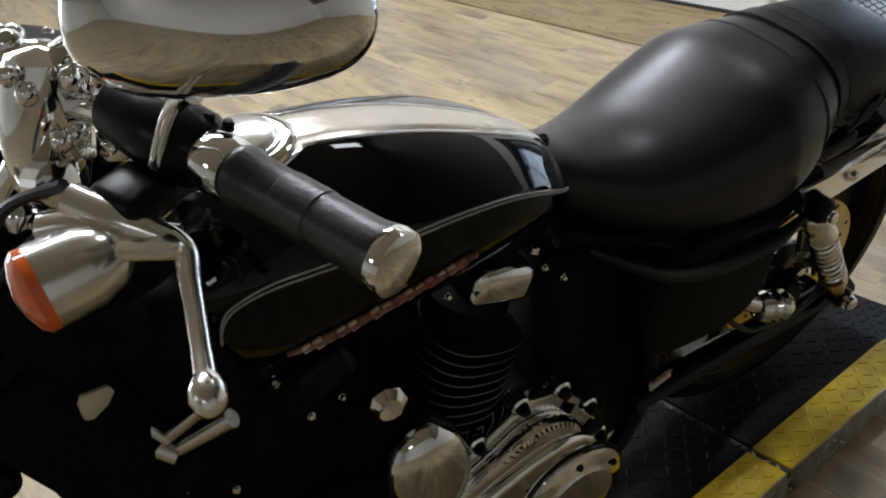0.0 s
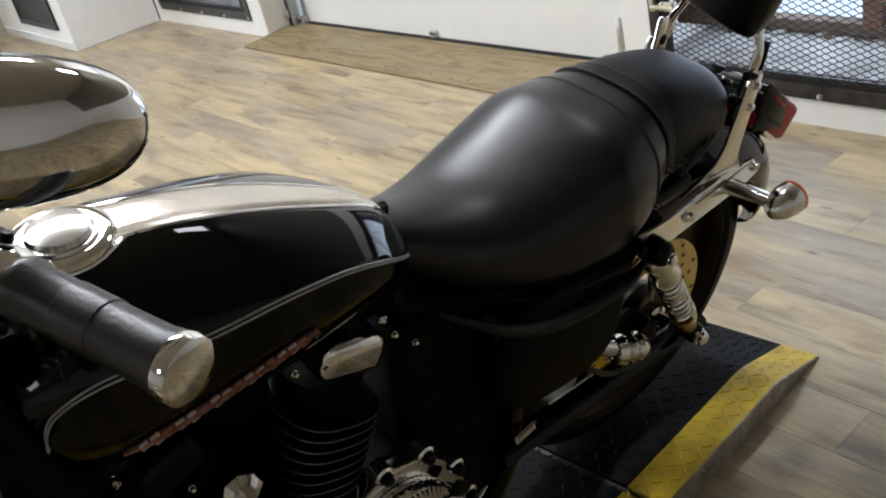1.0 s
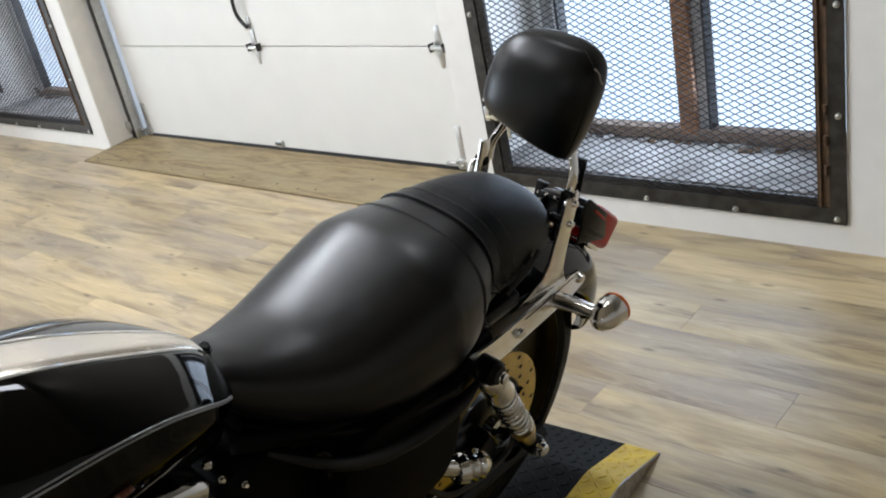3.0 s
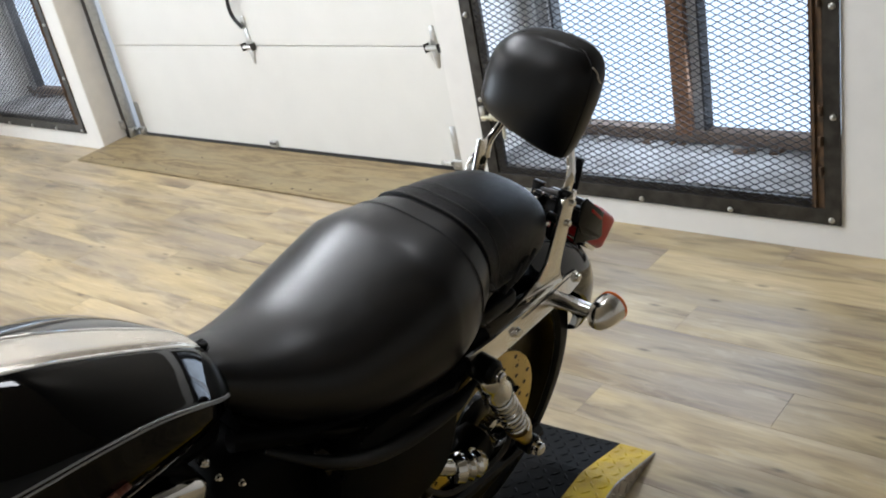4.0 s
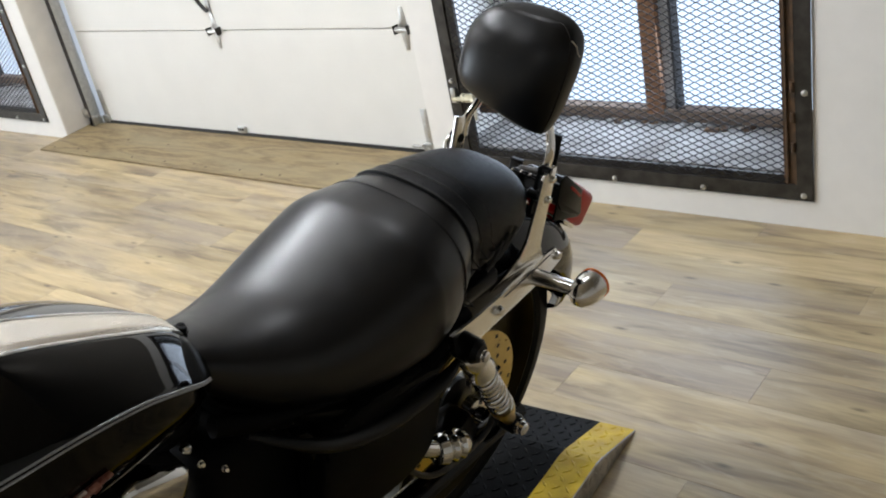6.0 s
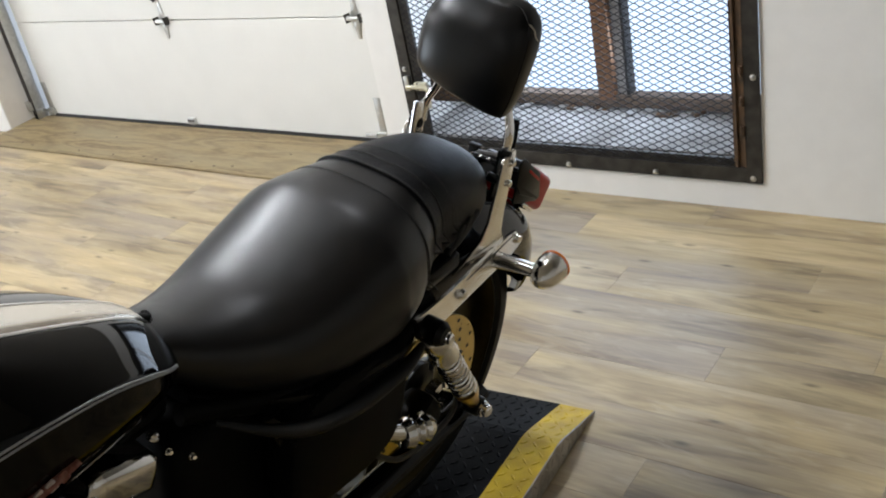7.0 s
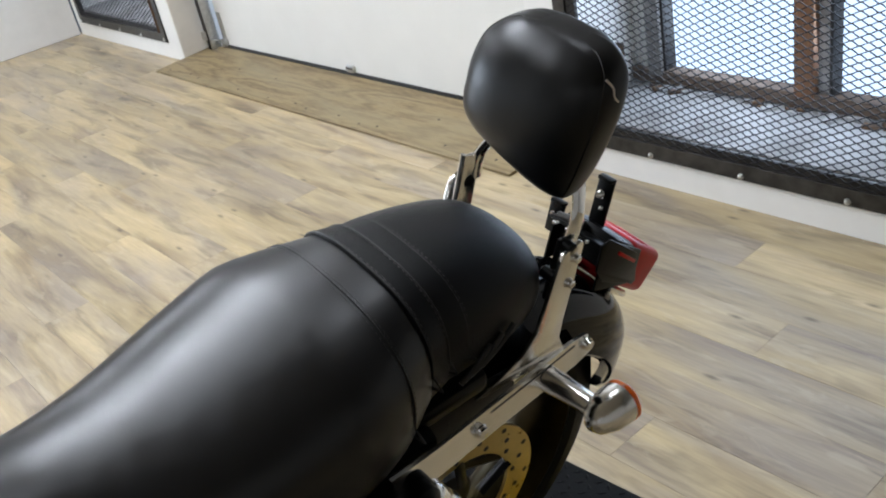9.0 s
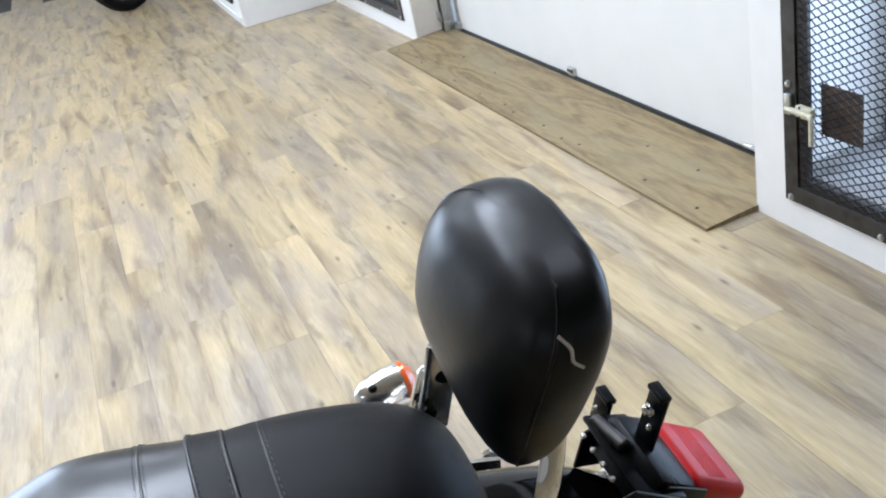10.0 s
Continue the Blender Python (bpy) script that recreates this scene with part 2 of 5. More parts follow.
M_PIPING = material("seat_piping", (0.008, 0.008, 0.008), 0.4, grain=100, vary=0.2, bump=0.3)
M_CHROME = material("chrome", (0.80, 0.79, 0.77), 0.06, 1.0, grain=80, vary=0.03, rvary=0.4)
M_CONSOLE = material("polished_console_chrome", (0.60, 0.55, 0.475), 0.27, 1.0, grain=60, vary=0.05, stretch=(4, 0.5, 1))
M_SPRING = material("bright_spring_chrome", (0.88, 0.87, 0.85), 0.20, 1.0, grain=60, vary=0.05)
M_BRIGHT = material("polished_steel", (0.84, 0.82, 0.78), 0.21, 1.0, grain=70, vary=0.06, stretch=(1, 0.3, 1))
M_SATIN = material("satin_alloy", (0.62, 0.60, 0.57), 0.22, 1.0, grain=60, vary=0.08)
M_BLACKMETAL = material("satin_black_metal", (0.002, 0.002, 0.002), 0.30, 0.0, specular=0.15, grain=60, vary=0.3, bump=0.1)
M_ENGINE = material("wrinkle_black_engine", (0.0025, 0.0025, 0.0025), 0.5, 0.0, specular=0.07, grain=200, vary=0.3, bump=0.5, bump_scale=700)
M_RUBBER = material("tyre_rubber", (0.003, 0.003, 0.003), 0.6, specular=0.15, grain=80, vary=0.3, bump=0.2)
M_GRIP = material("grip_rubber", (0.010, 0.0095, 0.009), 0.32, specular=0.6, grain=90, vary=0.3, bump=0.25, bump_scale=260)
M_DISC = material("brake_disc_steel", (0.56, 0.43, 0.17), 0.30, 1.0, grain=80, vary=0.1)
M_RIM = material("cast_rim", (0.022, 0.017, 0.007), 0.35, 1.0, grain=60, vary=0.15)
M_RED = material("red_lens", (0.46, 0.008, 0.008), 0.34, specular=0.25, grain=70, vary=0.12)
M_AMBER = material("amber_lens", (0.85, 0.14, 0.012), 0.15, coat=1.0, grain=70, vary=0.1)
M_YELLOW = material("yellow_safety_paint", (0.52, 0.36, 0.008), 0.42, specular=0.3, grain=18, vary=0.22, second=(0.32, 0.21, 0.007), bump=0.25)
M_TREAD = material("black_tread_plate", (0.0040, 0.0040, 0.0042), 0.50, 0.0, specular=0.06, grain=24, vary=0.4, bump=0.2)
M_FINEDGE = material("machined_fin_edge", (0.32, 0.31, 0.29), 0.35, 0.9)
M_BRIGHTTREAD = material("worn_tread_metal", (0.36, 0.34, 0.30), 0.42, 0.25, grain=40, vary=0.2)
M_ALU = material("aluminium_tread", (0.42, 0.40, 0.36), 0.36, 0.8, grain=22, vary=0.3, second=(0.13, 0.11, 0.09))
M_LATCH = material("cream_latch_paint", (0.60, 0.57, 0.43), 0.4, 0.3, grain=40, vary=0.25)
M_LABEL = material("paper_label", (0.55, 0.50, 0.44), 0.5, grain=20, vary=0.1)
M_CABLE = material("black_cable", (0.015, 0.015, 0.015), 0.45)
M_GOLDFLUID = material("brass_fitting", (0.55, 0.40, 0.16), 0.3, 1.0)


def glow_material(name, colour, strength):
    m = bpy.data.materials.new(name)
    m.use_nodes = True
    nt = m.node_tree
    nt.nodes.remove(nt.nodes["Principled BSDF"])
    em = nt.nodes.new("ShaderNodeEmission")
    tc, n, r = nt.nodes.new("ShaderNodeTexCoord"), nt.nodes.new("ShaderNodeTexNoise"), nt.nodes.new("ShaderNodeValToRGB")
    n.inputs["Scale"].default_value = 0.7
    r.color_ramp.elements[0].color = (*[v * 0.86 for v in colour], 1)
    r.color_ramp.elements[1].color = (*colour, 1)
    nt.links.new(tc.outputs["Object"], n.inputs["Vector"])
    nt.links.new(n.outputs["Fac"], r.inputs["Fac"])
    nt.links.new(r.outputs["Color"], em.inputs["Color"])
    em.inputs["Strength"].default_value = strength
    nt.links.new(em.outputs[0], nt.nodes["Material Output"].inputs["Surface"])
    return m


M_OUT = glow_material("bright_overcast_outside", (0.66, 0.81, 1.0), 1.85)


# ---- mesh helpers ----
def finish(name, bm, mat, smooth=True):
    bmesh.ops.recalc_face_normals(bm, faces=bm.faces[:])
    me = bpy.data.meshes.new(name)
    bm.to_mesh(me)
    bm.free()
    me.materials.append(mat)
    if smooth:
        for p in me.polygons:
            p.use_smooth = True
        me.set_sharp_from_angle(angle=radians(38))
    return me


def part(name, bm, mat, parent, label="", smooth=True):
    ob = new(name, finish(name, bm, mat, smooth))
    while parent.parent and parent.parent.parent:
        parent = parent.parent
    ob.parent = parent
    if label:
        ob["label"] = label
    return ob


def thing(name, label, category, m=None, group="", kind=""):
    ob = new(name)
    ob.empty_display_size = 0.1
    if m is not None:
        ob.matrix_world = m
    return tagged(ob, label, category, group, kind)


def box(c, s, bevel=0.0, m=None, bm=None, seg=2):
    """A bevelled block with centre c and full size s."""
    own = bmesh.new()
    bmesh.ops.create_cube(own, size=1.0)
    bmesh.ops.scale(own, vec=s, verts=own.verts[:])
    if bevel:
        bmesh.ops.bevel(own, geom=own.edges[:], offset=bevel, segments=seg, profile=0.5, affect="EDGES")
    t = Matrix.Translation(c)
    bmesh.ops.transform(own, matrix=t @ m if m is not None else t, verts=own.verts[:])
    return join(bm, own)


def join(bm, own):
    if bm is None:
        return own
    me = bpy.data.meshes.new("tmp")
    own.to_mesh(me)
    own.free()
    bm.from_mesh(me)
    bpy.data.meshes.remove(me)
    return bm


def rings(loops, closed_ends=True, bm=None, wrap=True):
    """Skin a list of rings of equal length."""
    bm = bm or bmesh.new()
    vs = [[bm.verts.new(p) for p in ring] for ring in loops]
    n = len(vs[0])
    for a, b in zip(vs, vs[1:]):
        for i in range(n if wrap else n - 1):
            j = (i + 1) % n
            bm.faces.new((a[i], a[j], b[j], b[i]))
    if closed_ends:
        bm.faces.new(vs[0][::-1])
        bm.faces.new(vs[-1])
    return bm


def basis(d):
    d = Vector(d).normalized()
    u = d.cross(Vector((0, 0, 1)) if abs(d.z) < 0.9 else Vector((1, 0, 0))).normalized()
    return d, u, d.cross(u)


def lathe(p0, axis, profile, seg=24, bm=None):
    """Rings of (distance along the axis, radius) from p0."""
    d, u, v = basis(axis)
    p0 = Vector(p0)
    loops = [[p0 + d * s + (u * math.cos(2 * math.pi * k / seg) + v * math.sin(2 * math.pi * k / seg)) * max(r, 1e-4) for k in range(seg)] for s, r in profile]
    return rings(loops, True, bm)


def rod(p0, p1, r0, r1=None, seg=14, bevel=0.0, bm=None):
    p0, p1 = Vector(p0), Vector(p1)
    r1 = r0 if r1 is None else r1
    ln = (p1 - p0).length
    prof = [(0, r0), (ln, r1)] if not bevel else [(0, r0 - bevel), (bevel, r0), (ln - bevel, r1), (ln, r1 - bevel)]
    return lathe(p0, p1 - p0, prof, seg, bm)


def smooth_path(pts, steps=6):
    """A Catmull-Rom curve through the points."""
    pts = [Vector(p) for p in pts]
    out = []
    for i in range(len(pts) - 1):
        a, b, c, d = pts[max(i - 1, 0)], pts[i], pts[i + 1], pts[min(i + 2, len(pts) - 1)]
        for k in range(steps):
            t = k / steps
            out.append(0.5 * ((2 * b) + (c - a) * t + (2 * a - 5 * b + 4 * c - d) * t * t + (3 * b - a - 3 * c + d) * t**3))
    out.append(pts[-1])
    return out


def tube(pts, r, seg=10, steps=6, bm=None, flat=1.0, radii=None):
    """A round (or flattened) bar along a smooth path."""
    path = smooth_path(pts, steps)
    loops = []
    ref = None
    for i, p in enumerate(path):
        d = (path[min(i + 1, len(path) - 1)] - path[max(i - 1, 0)]).normalized()
        if ref is None:
            ref = basis(d)[1]
        u = (ref - d * ref.dot(d)).normalized()
        ref = u
        v = d.cross(u)
        rr = r if radii is None else float(np.interp(i / (len(path) - 1), np.linspace(0, 1, len(radii)), radii))
        loops.append([p + (u * math.cos(2 * math.pi * k / seg) + v * flat * math.sin(2 * math.pi * k / seg)) * rr for k in range(seg)])
    return rings(loops, True, bm)


def slab(outline, thick, m=None, bm=None, bevel=0.0):
    """A plate: a polygon in xy, thickened along z, then moved by m."""
    own = bmesh.new()
    f = own.faces.new([own.verts.new((x, y, 0)) for x, y in outline])
    g = bmesh.ops.extrude_face_region(own, geom=[f])
    bmesh.ops.translate(own, vec=(0, 0, thick), verts=[e for e in g["geom"] if isinstance(e, bmesh.types.BMVert)])
    if bevel:
        bmesh.ops.recalc_face_normals(own, faces=own.faces[:])
        bmesh.ops.bevel(own, geom=own.edges[:], offset=bevel, segments=2, profile=0.5, affect="EDGES")
    if m is not None:
        bmesh.ops.transform(own, matrix=m, verts=own.verts[:])
    return join(bm, own)


def side_plate(outline_yz, x0, thick, bevel=0.0, bm=None):
    """A plate that stands along the bike: outline in (y, z), from x0 to x0 + thick."""
    m = Matrix(((0, 0, 1, x0), (1, 0, 0, 0), (0, 1, 0, 0), (0, 0, 0, 1)))
    return slab(outline_yz, thick, m, bm, bevel)


def oval(cx, cy, rx, ry, n=28, turn=0.0, power=2.0):
    out = []
    for k in range(n):
        a = 2 * math.pi * k / n
        x = rx * math.copysign(abs(math.cos(a)) ** (2 / power), math.cos(a))
        y = ry * math.copysign(abs(math.sin(a)) ** (2 / power), math.sin(a))
        out.append((cx + x * math.cos(turn) - y * math.sin(turn), cy + x * math.sin(turn) + y * math.cos(turn)))
    return out


def bolt(place, axis, r, h, mat, parent, name="bolt", label=""):
    return part(name, lathe(place, axis, [(0, r * 1.25), (h * 0.3, r * 1.25), (h * 0.3, r), (h * 0.8, r), (h, r * 0.7)], 12), mat, parent, label)


# ---- room ----
WALL_Y, DOOR_Y, BACK_Y = 3.78, 3.98, 4.20
X0, X1, Y0, TOP = -9.5, 5.0, -5.5, 3.25
WIN_L, WIN_R, WIN_B, WIN_T = -0.60, 0.675, 0.085, 1.45
DARK_Z = 1.58
DOOR_L, DOOR_R, DOOR_T = -3.425, -0.726, 2.35
LW_L, LW_R, LW_B, LW_T = -4.835, -3.565, 0.085, 2.25


def structure(name, bm, mat, label="", smooth=False):
    ob = new(name, finish(name, bm, mat, smooth))
    return tagged(ob, label, "", "", "structure")


bm = None
for xa, xb, za, zb in ((-4.92, LW_L, 0, TOP), (LW_L, LW_R, 0, LW_B), (LW_L, LW_R, LW_T, TOP), (LW_R, DOOR_L, 0, TOP), (DOOR_L, DOOR_R, DOOR_T, TOP), (DOOR_R, WIN_L, 0, DARK_Z), (WIN_L, WIN_R, 0, WIN_B), (WIN_L, WIN_R, WIN_T, DARK_Z), (WIN_R, X1, 0, DARK_Z)):
    bm = box(((xa + xb) / 2, (WALL_Y + BACK_Y) / 2, (za + zb) / 2), (xb - xa, BACK_Y - WALL_Y, zb - za), 0.0, None, bm)
wall_north = structure("wall_north", bm, M_WALL, "white painted masonry wall with door and mesh openings")
# Unseen wall, made dark to match what the tank and seat reflect.
structure("wall_upper", box(((DOOR_R + X1) / 2, (WALL_Y + BACK_Y) / 2, (DARK_Z + TOP) / 2), (X1 - DOOR_R, BACK_Y - WALL_Y, TOP - DARK_Z)), M_DARKWALL, "unseen upper wall above the mesh window, dark as reflected")
bm = box((-5.70, 3.46, TOP / 2), (1.555, 0.62, TOP), 0.006)
structure("wall_pier", bm, M_WALL, "white painted boxed-out wall section")
# West wall in pieces round an unseen opening, inferred from the floor glare.
bm = box((X0 - 0.1, -4.9, TOP / 2), (0.2, 1.4, TOP))
box((X0 - 0.1, 2.2, TOP / 2), (0.2, 4.0, TOP), bm=bm)
box((X0 - 0.1, -2.0, 0.15), (0.2, 4.4, 0.3), bm=bm)
box((X0 - 0.1, -2.0, (2.5 + TOP) / 2), (0.2, 4.4, TOP - 2.5), bm=bm)
structure("wall_west", bm, M_WALL, "plain white wall with a wide daylight opening")
# Unseen east and south walls, grey instead of white to limit bounced light.
structure("wall_east", box((X1 + 0.1, -0.7, TOP / 2), (0.2, 9.8, TOP)), M_GREYWALL, "unseen plain wall, grey to limit bounced light")
structure("wall_south", box(((X0 + X1) / 2, Y0 - 0.1, TOP / 2), (X1 - X0 + 0.4, 0.2, TOP)), M_GREYWALL, "unseen plain wall, grey to limit bounced light")
structure("wall_far", box((-8.0, 3.95, TOP / 2), (3.05, 0.3, TOP)), M_WALL, "plain white wall")
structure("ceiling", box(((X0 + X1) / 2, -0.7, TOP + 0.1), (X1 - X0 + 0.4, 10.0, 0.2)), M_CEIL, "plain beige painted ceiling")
floor = structure("floor", box(((X0 + X1) / 2, -0.7, -0.055), (X1 - X0, 9.8, 0.1)), M_SEAL, "oak-look vinyl plank floor")
# reveals of the door opening: the left darker beige, the right as the wall
structure("trim", box((DOOR_L + 0.004, 3.885, DOOR_T / 2), (0.008, 0.205, DOOR_T)), M_REVEAL, "beige door reveal")
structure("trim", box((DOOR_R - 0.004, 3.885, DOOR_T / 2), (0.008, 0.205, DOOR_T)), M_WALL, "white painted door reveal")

# ---- garage door ----
door = thing("garage_door", "white insulated sectional garage door, closed", "garage door")
DL, DR = -3.315, -0.742
for k in range(4):
    za, zb = (0.034, 0.546) if k == 0 else (0.550 + 0.533 * (k - 1), 0.550 + 0.533 * k - 0.004)
    part("door_section", box(((DL + DR) / 2, 4.005, (za + zb) / 2), (DR - DL, 0.05, zb - za), 0.003), M_DOOR, door, "", False)
    part("section_joint", box(((DL + DR) / 2, 4.01, zb + 0.002), (DR - DL - 0.01, 0.03, 0.0035)), M_SEAL, door, "", False)
part("bottom_seal", box(((DL + DR) / 2, 3.996, 0.018), (DR - DL, 0.06, 0.030), 0.006), M_SEAL, door, "black rubber bottom seal")
part("bottom_rail", box(((DL + DR) / 2, 3.976, 0.038), (DR - DL, 0.012, 0.008), 0.002), M_SEAL, door, "black metal bottom rail")


def hinge(x, z):
    """A folded steel hinge: two tapered leaves, a knuckle and screws."""
    top = part("hinge", slab([(-0.020, 0.0), (0.020, 0.0), (0.010, 0.085), (-0.010, 0.085)], 0.003, Matrix.Translation((x, 3.979, z)) @ pose(0, 0, 0, 90), bevel=0.0008), M_STEEL, door, "grey steel hinge leaf")
    part("hinge", slab([(-0.020, 0.0), (0.020, 0.0), (0.008, -0.085), (-0.008, -0.085)], 0.003, Matrix.Translation((x, 3.979, z)) @ pose(0, 0, 0, 90), bevel=0.0008), M_STEEL, door, "grey steel hinge leaf")
    k = part("hinge_knuckle", rod((x - 0.032, 3.962, z), (x + 0.032, 3.962, z), 0.011, seg=12, bevel=0.003), M_STEEL, door)
    for sx in (-0.034, 0.034):
        part("hinge_cheek", slab([(-0.018, -0.02), (0.018, -0.012), (0.018, 0.012), (-0.018, 0.02)], 0.003, Matrix.Translation((x + sx, 3.966, z)) @ pose(0, 0, 0, 0, 90, 0), bevel=0.0006), M_DARKSTEEL, door)
    for dz in (0.03, 0.062, -0.03, -0.062):
        bolt((x, 3.977, z + dz), (0, -1, 0), 0.004, 0.004, M_STEEL, k, "screw")


for hx in (-2.095, -0.938):
    for hz in (0.548, 1.081, 1.614):
        hinge(hx, hz)
# bottom brackets
part("bracket", box((-2.11, 3.972, 0.060), (0.052, 0.016, 0.034), 0.003), M_STEEL, door, "grey steel bottom bracket")
for k in range(3):
    part("bracket_slot", box((-2.127 + 0.017 * k, 3.963, 0.064), (0.009, 0.004, 0.012), 0.001), M_SEAL, door)
for sx, wx in ((-0.925, 0.05), (-3.285, 0.055)):
    part("end_stile", box((sx, 3.977, 0.12), (wx * 0.7, 0.004, 0.20), 0.001), M_STEEL, door, "grey steel end stile")
    part("corner_bracket", box((sx, 3.972, 0.055), (wx, 0.022, 0.04), 0.004), M_STEEL, door)
    part("roller", rod((sx - 0.02, 3.955, 0.065), (sx - 0.075, 3.955, 0.065), 0.008, seg=10), M_STEEL, door)
    bolt((sx, 3.962, 0.05), (0, -1, 0), 0.007, 0.008, M_STEEL, door)
# pull rope on the middle hinge
part("pull_cord", tube([(-2.10, 3.965, 0.64), (-2.14, 3.955, 0.70), (-2.135, 3.95, 0.78), (-2.09, 3.955, 0.83), (-2.10, 3.965, 0.95)], 0.009, 10), M_CABLE, door, "black looped pull cord")
part("cord_plate", box((-2.095, 3.974, 0.66), (0.022, 0.006, 0.06), 0.002), M_STEEL, door)

track = thing("door_track", "galvanised steel garage door track on the reveal", "track")
for tx in (-3.375,):
    part("rail", box((tx + 0.026, 3.945, 1.16), (0.004, 0.055, 2.28)), M_STEEL, track, "", False)
    part("rail_lip", box((tx + 0.01, 3.917, 1.16), (0.034, 0.004, 2.28)), M_DARKSTEEL, track, "", False)
    part("rail_back", box((tx + 0.01, 3.972, 1.16), (0.034, 0.004, 2.28)), M_DARKSTEEL, track, "", False)
    for tz in (0.10, 0.85, 1.6):
        part("track_bracket", box((tx - 0.018, 3.945, tz), (0.06, 0.07, 0.05), 0.003), M_STEEL, track)
        bolt((tx - 0.012, 3.909, tz), (0, -1, 0), 0.009, 0.008, M_STEEL, track)
part("track_foot", box((-3.36, 3.94, 0.05), (0.05, 0.05, 0.06), 0.004), M_STEEL, track)

# ---- plywood threshold ----
sill_ramp = thing("threshold_ramp", "worn brown plywood ramp in front of the garage door", "ramp")
bm = bmesh.new()
rp = [(-3.42, 3.603, 0.001), (-0.728, 3.603, 0.001), (-0.728, 3.603, 0.010), (-3.42, 3.603, 0.010)]
bk = [(-3.42, 3.966, 0.001), (-0.728, 3.966, 0.001), (-0.728, 3.966, 0.030), (-3.42, 3.966, 0.030)]
rings([rp, bk], True, bm)
part("plywood_sheet", bm, M_PLY, sill_ramp, "", False)
random.seed(4)
for k in range(16):
    x = -3.3 + k * 0.165 + random.uniform(-0.05, 0.05)
    y = 3.64 + random.choice((0.0, 0.015, 0.16))
    part("screw_hole", lathe((x, y, 0.0125 + 0.0508 * (y - 3.612)), (0, 0, 1), [(0, 0.006), (0.001, 0.005)], 8), M_SEAL, sill_ramp)


# ---- mesh grilles ----
def expanded_mesh(x0, x1, z0, z1, y, lw=0.043, sw=0.0205, strand=0.0031):
    """Diamond mesh of zigzag strands; neighbouring strands touch at their bends."""
    verts, faces = [], []
    nx, nz = int((x1 - x0) / (lw / 2)), int((z1 - z0) / sw) + 1
    for r in range(nz):
        base = z0 + r * sw
        for flip in (0, 1):
            start = len(verts)
            for i in range(nx + 1):
                up = (i + flip) % 2
                z = min(base + (sw / 2 if up else 0.0), z1) + (sw / 2 if flip else 0.0)
                dy = 0.0025 if up else -0.0025
                for oy, oz in ((-0.0012, -strand / 2), (-0.0012, strand / 2), (0.0012, strand / 2), (0.0012, -strand / 2)):
                    verts.append((x0 + i * lw / 2, y + oy + dy, z + oz))
            for i in range(nx):
                a, b = start + 4 * i, start + 4 * i + 4
                for k in range(4):
                    j = (k + 1) % 4
                    faces.append((a + k, a + j, b + j, b + k))
    me = bpy.data.meshes.new("mesh_panel")
    me.from_pydata(verts, [], faces)
    me.materials.append(M_MESH)
    return me


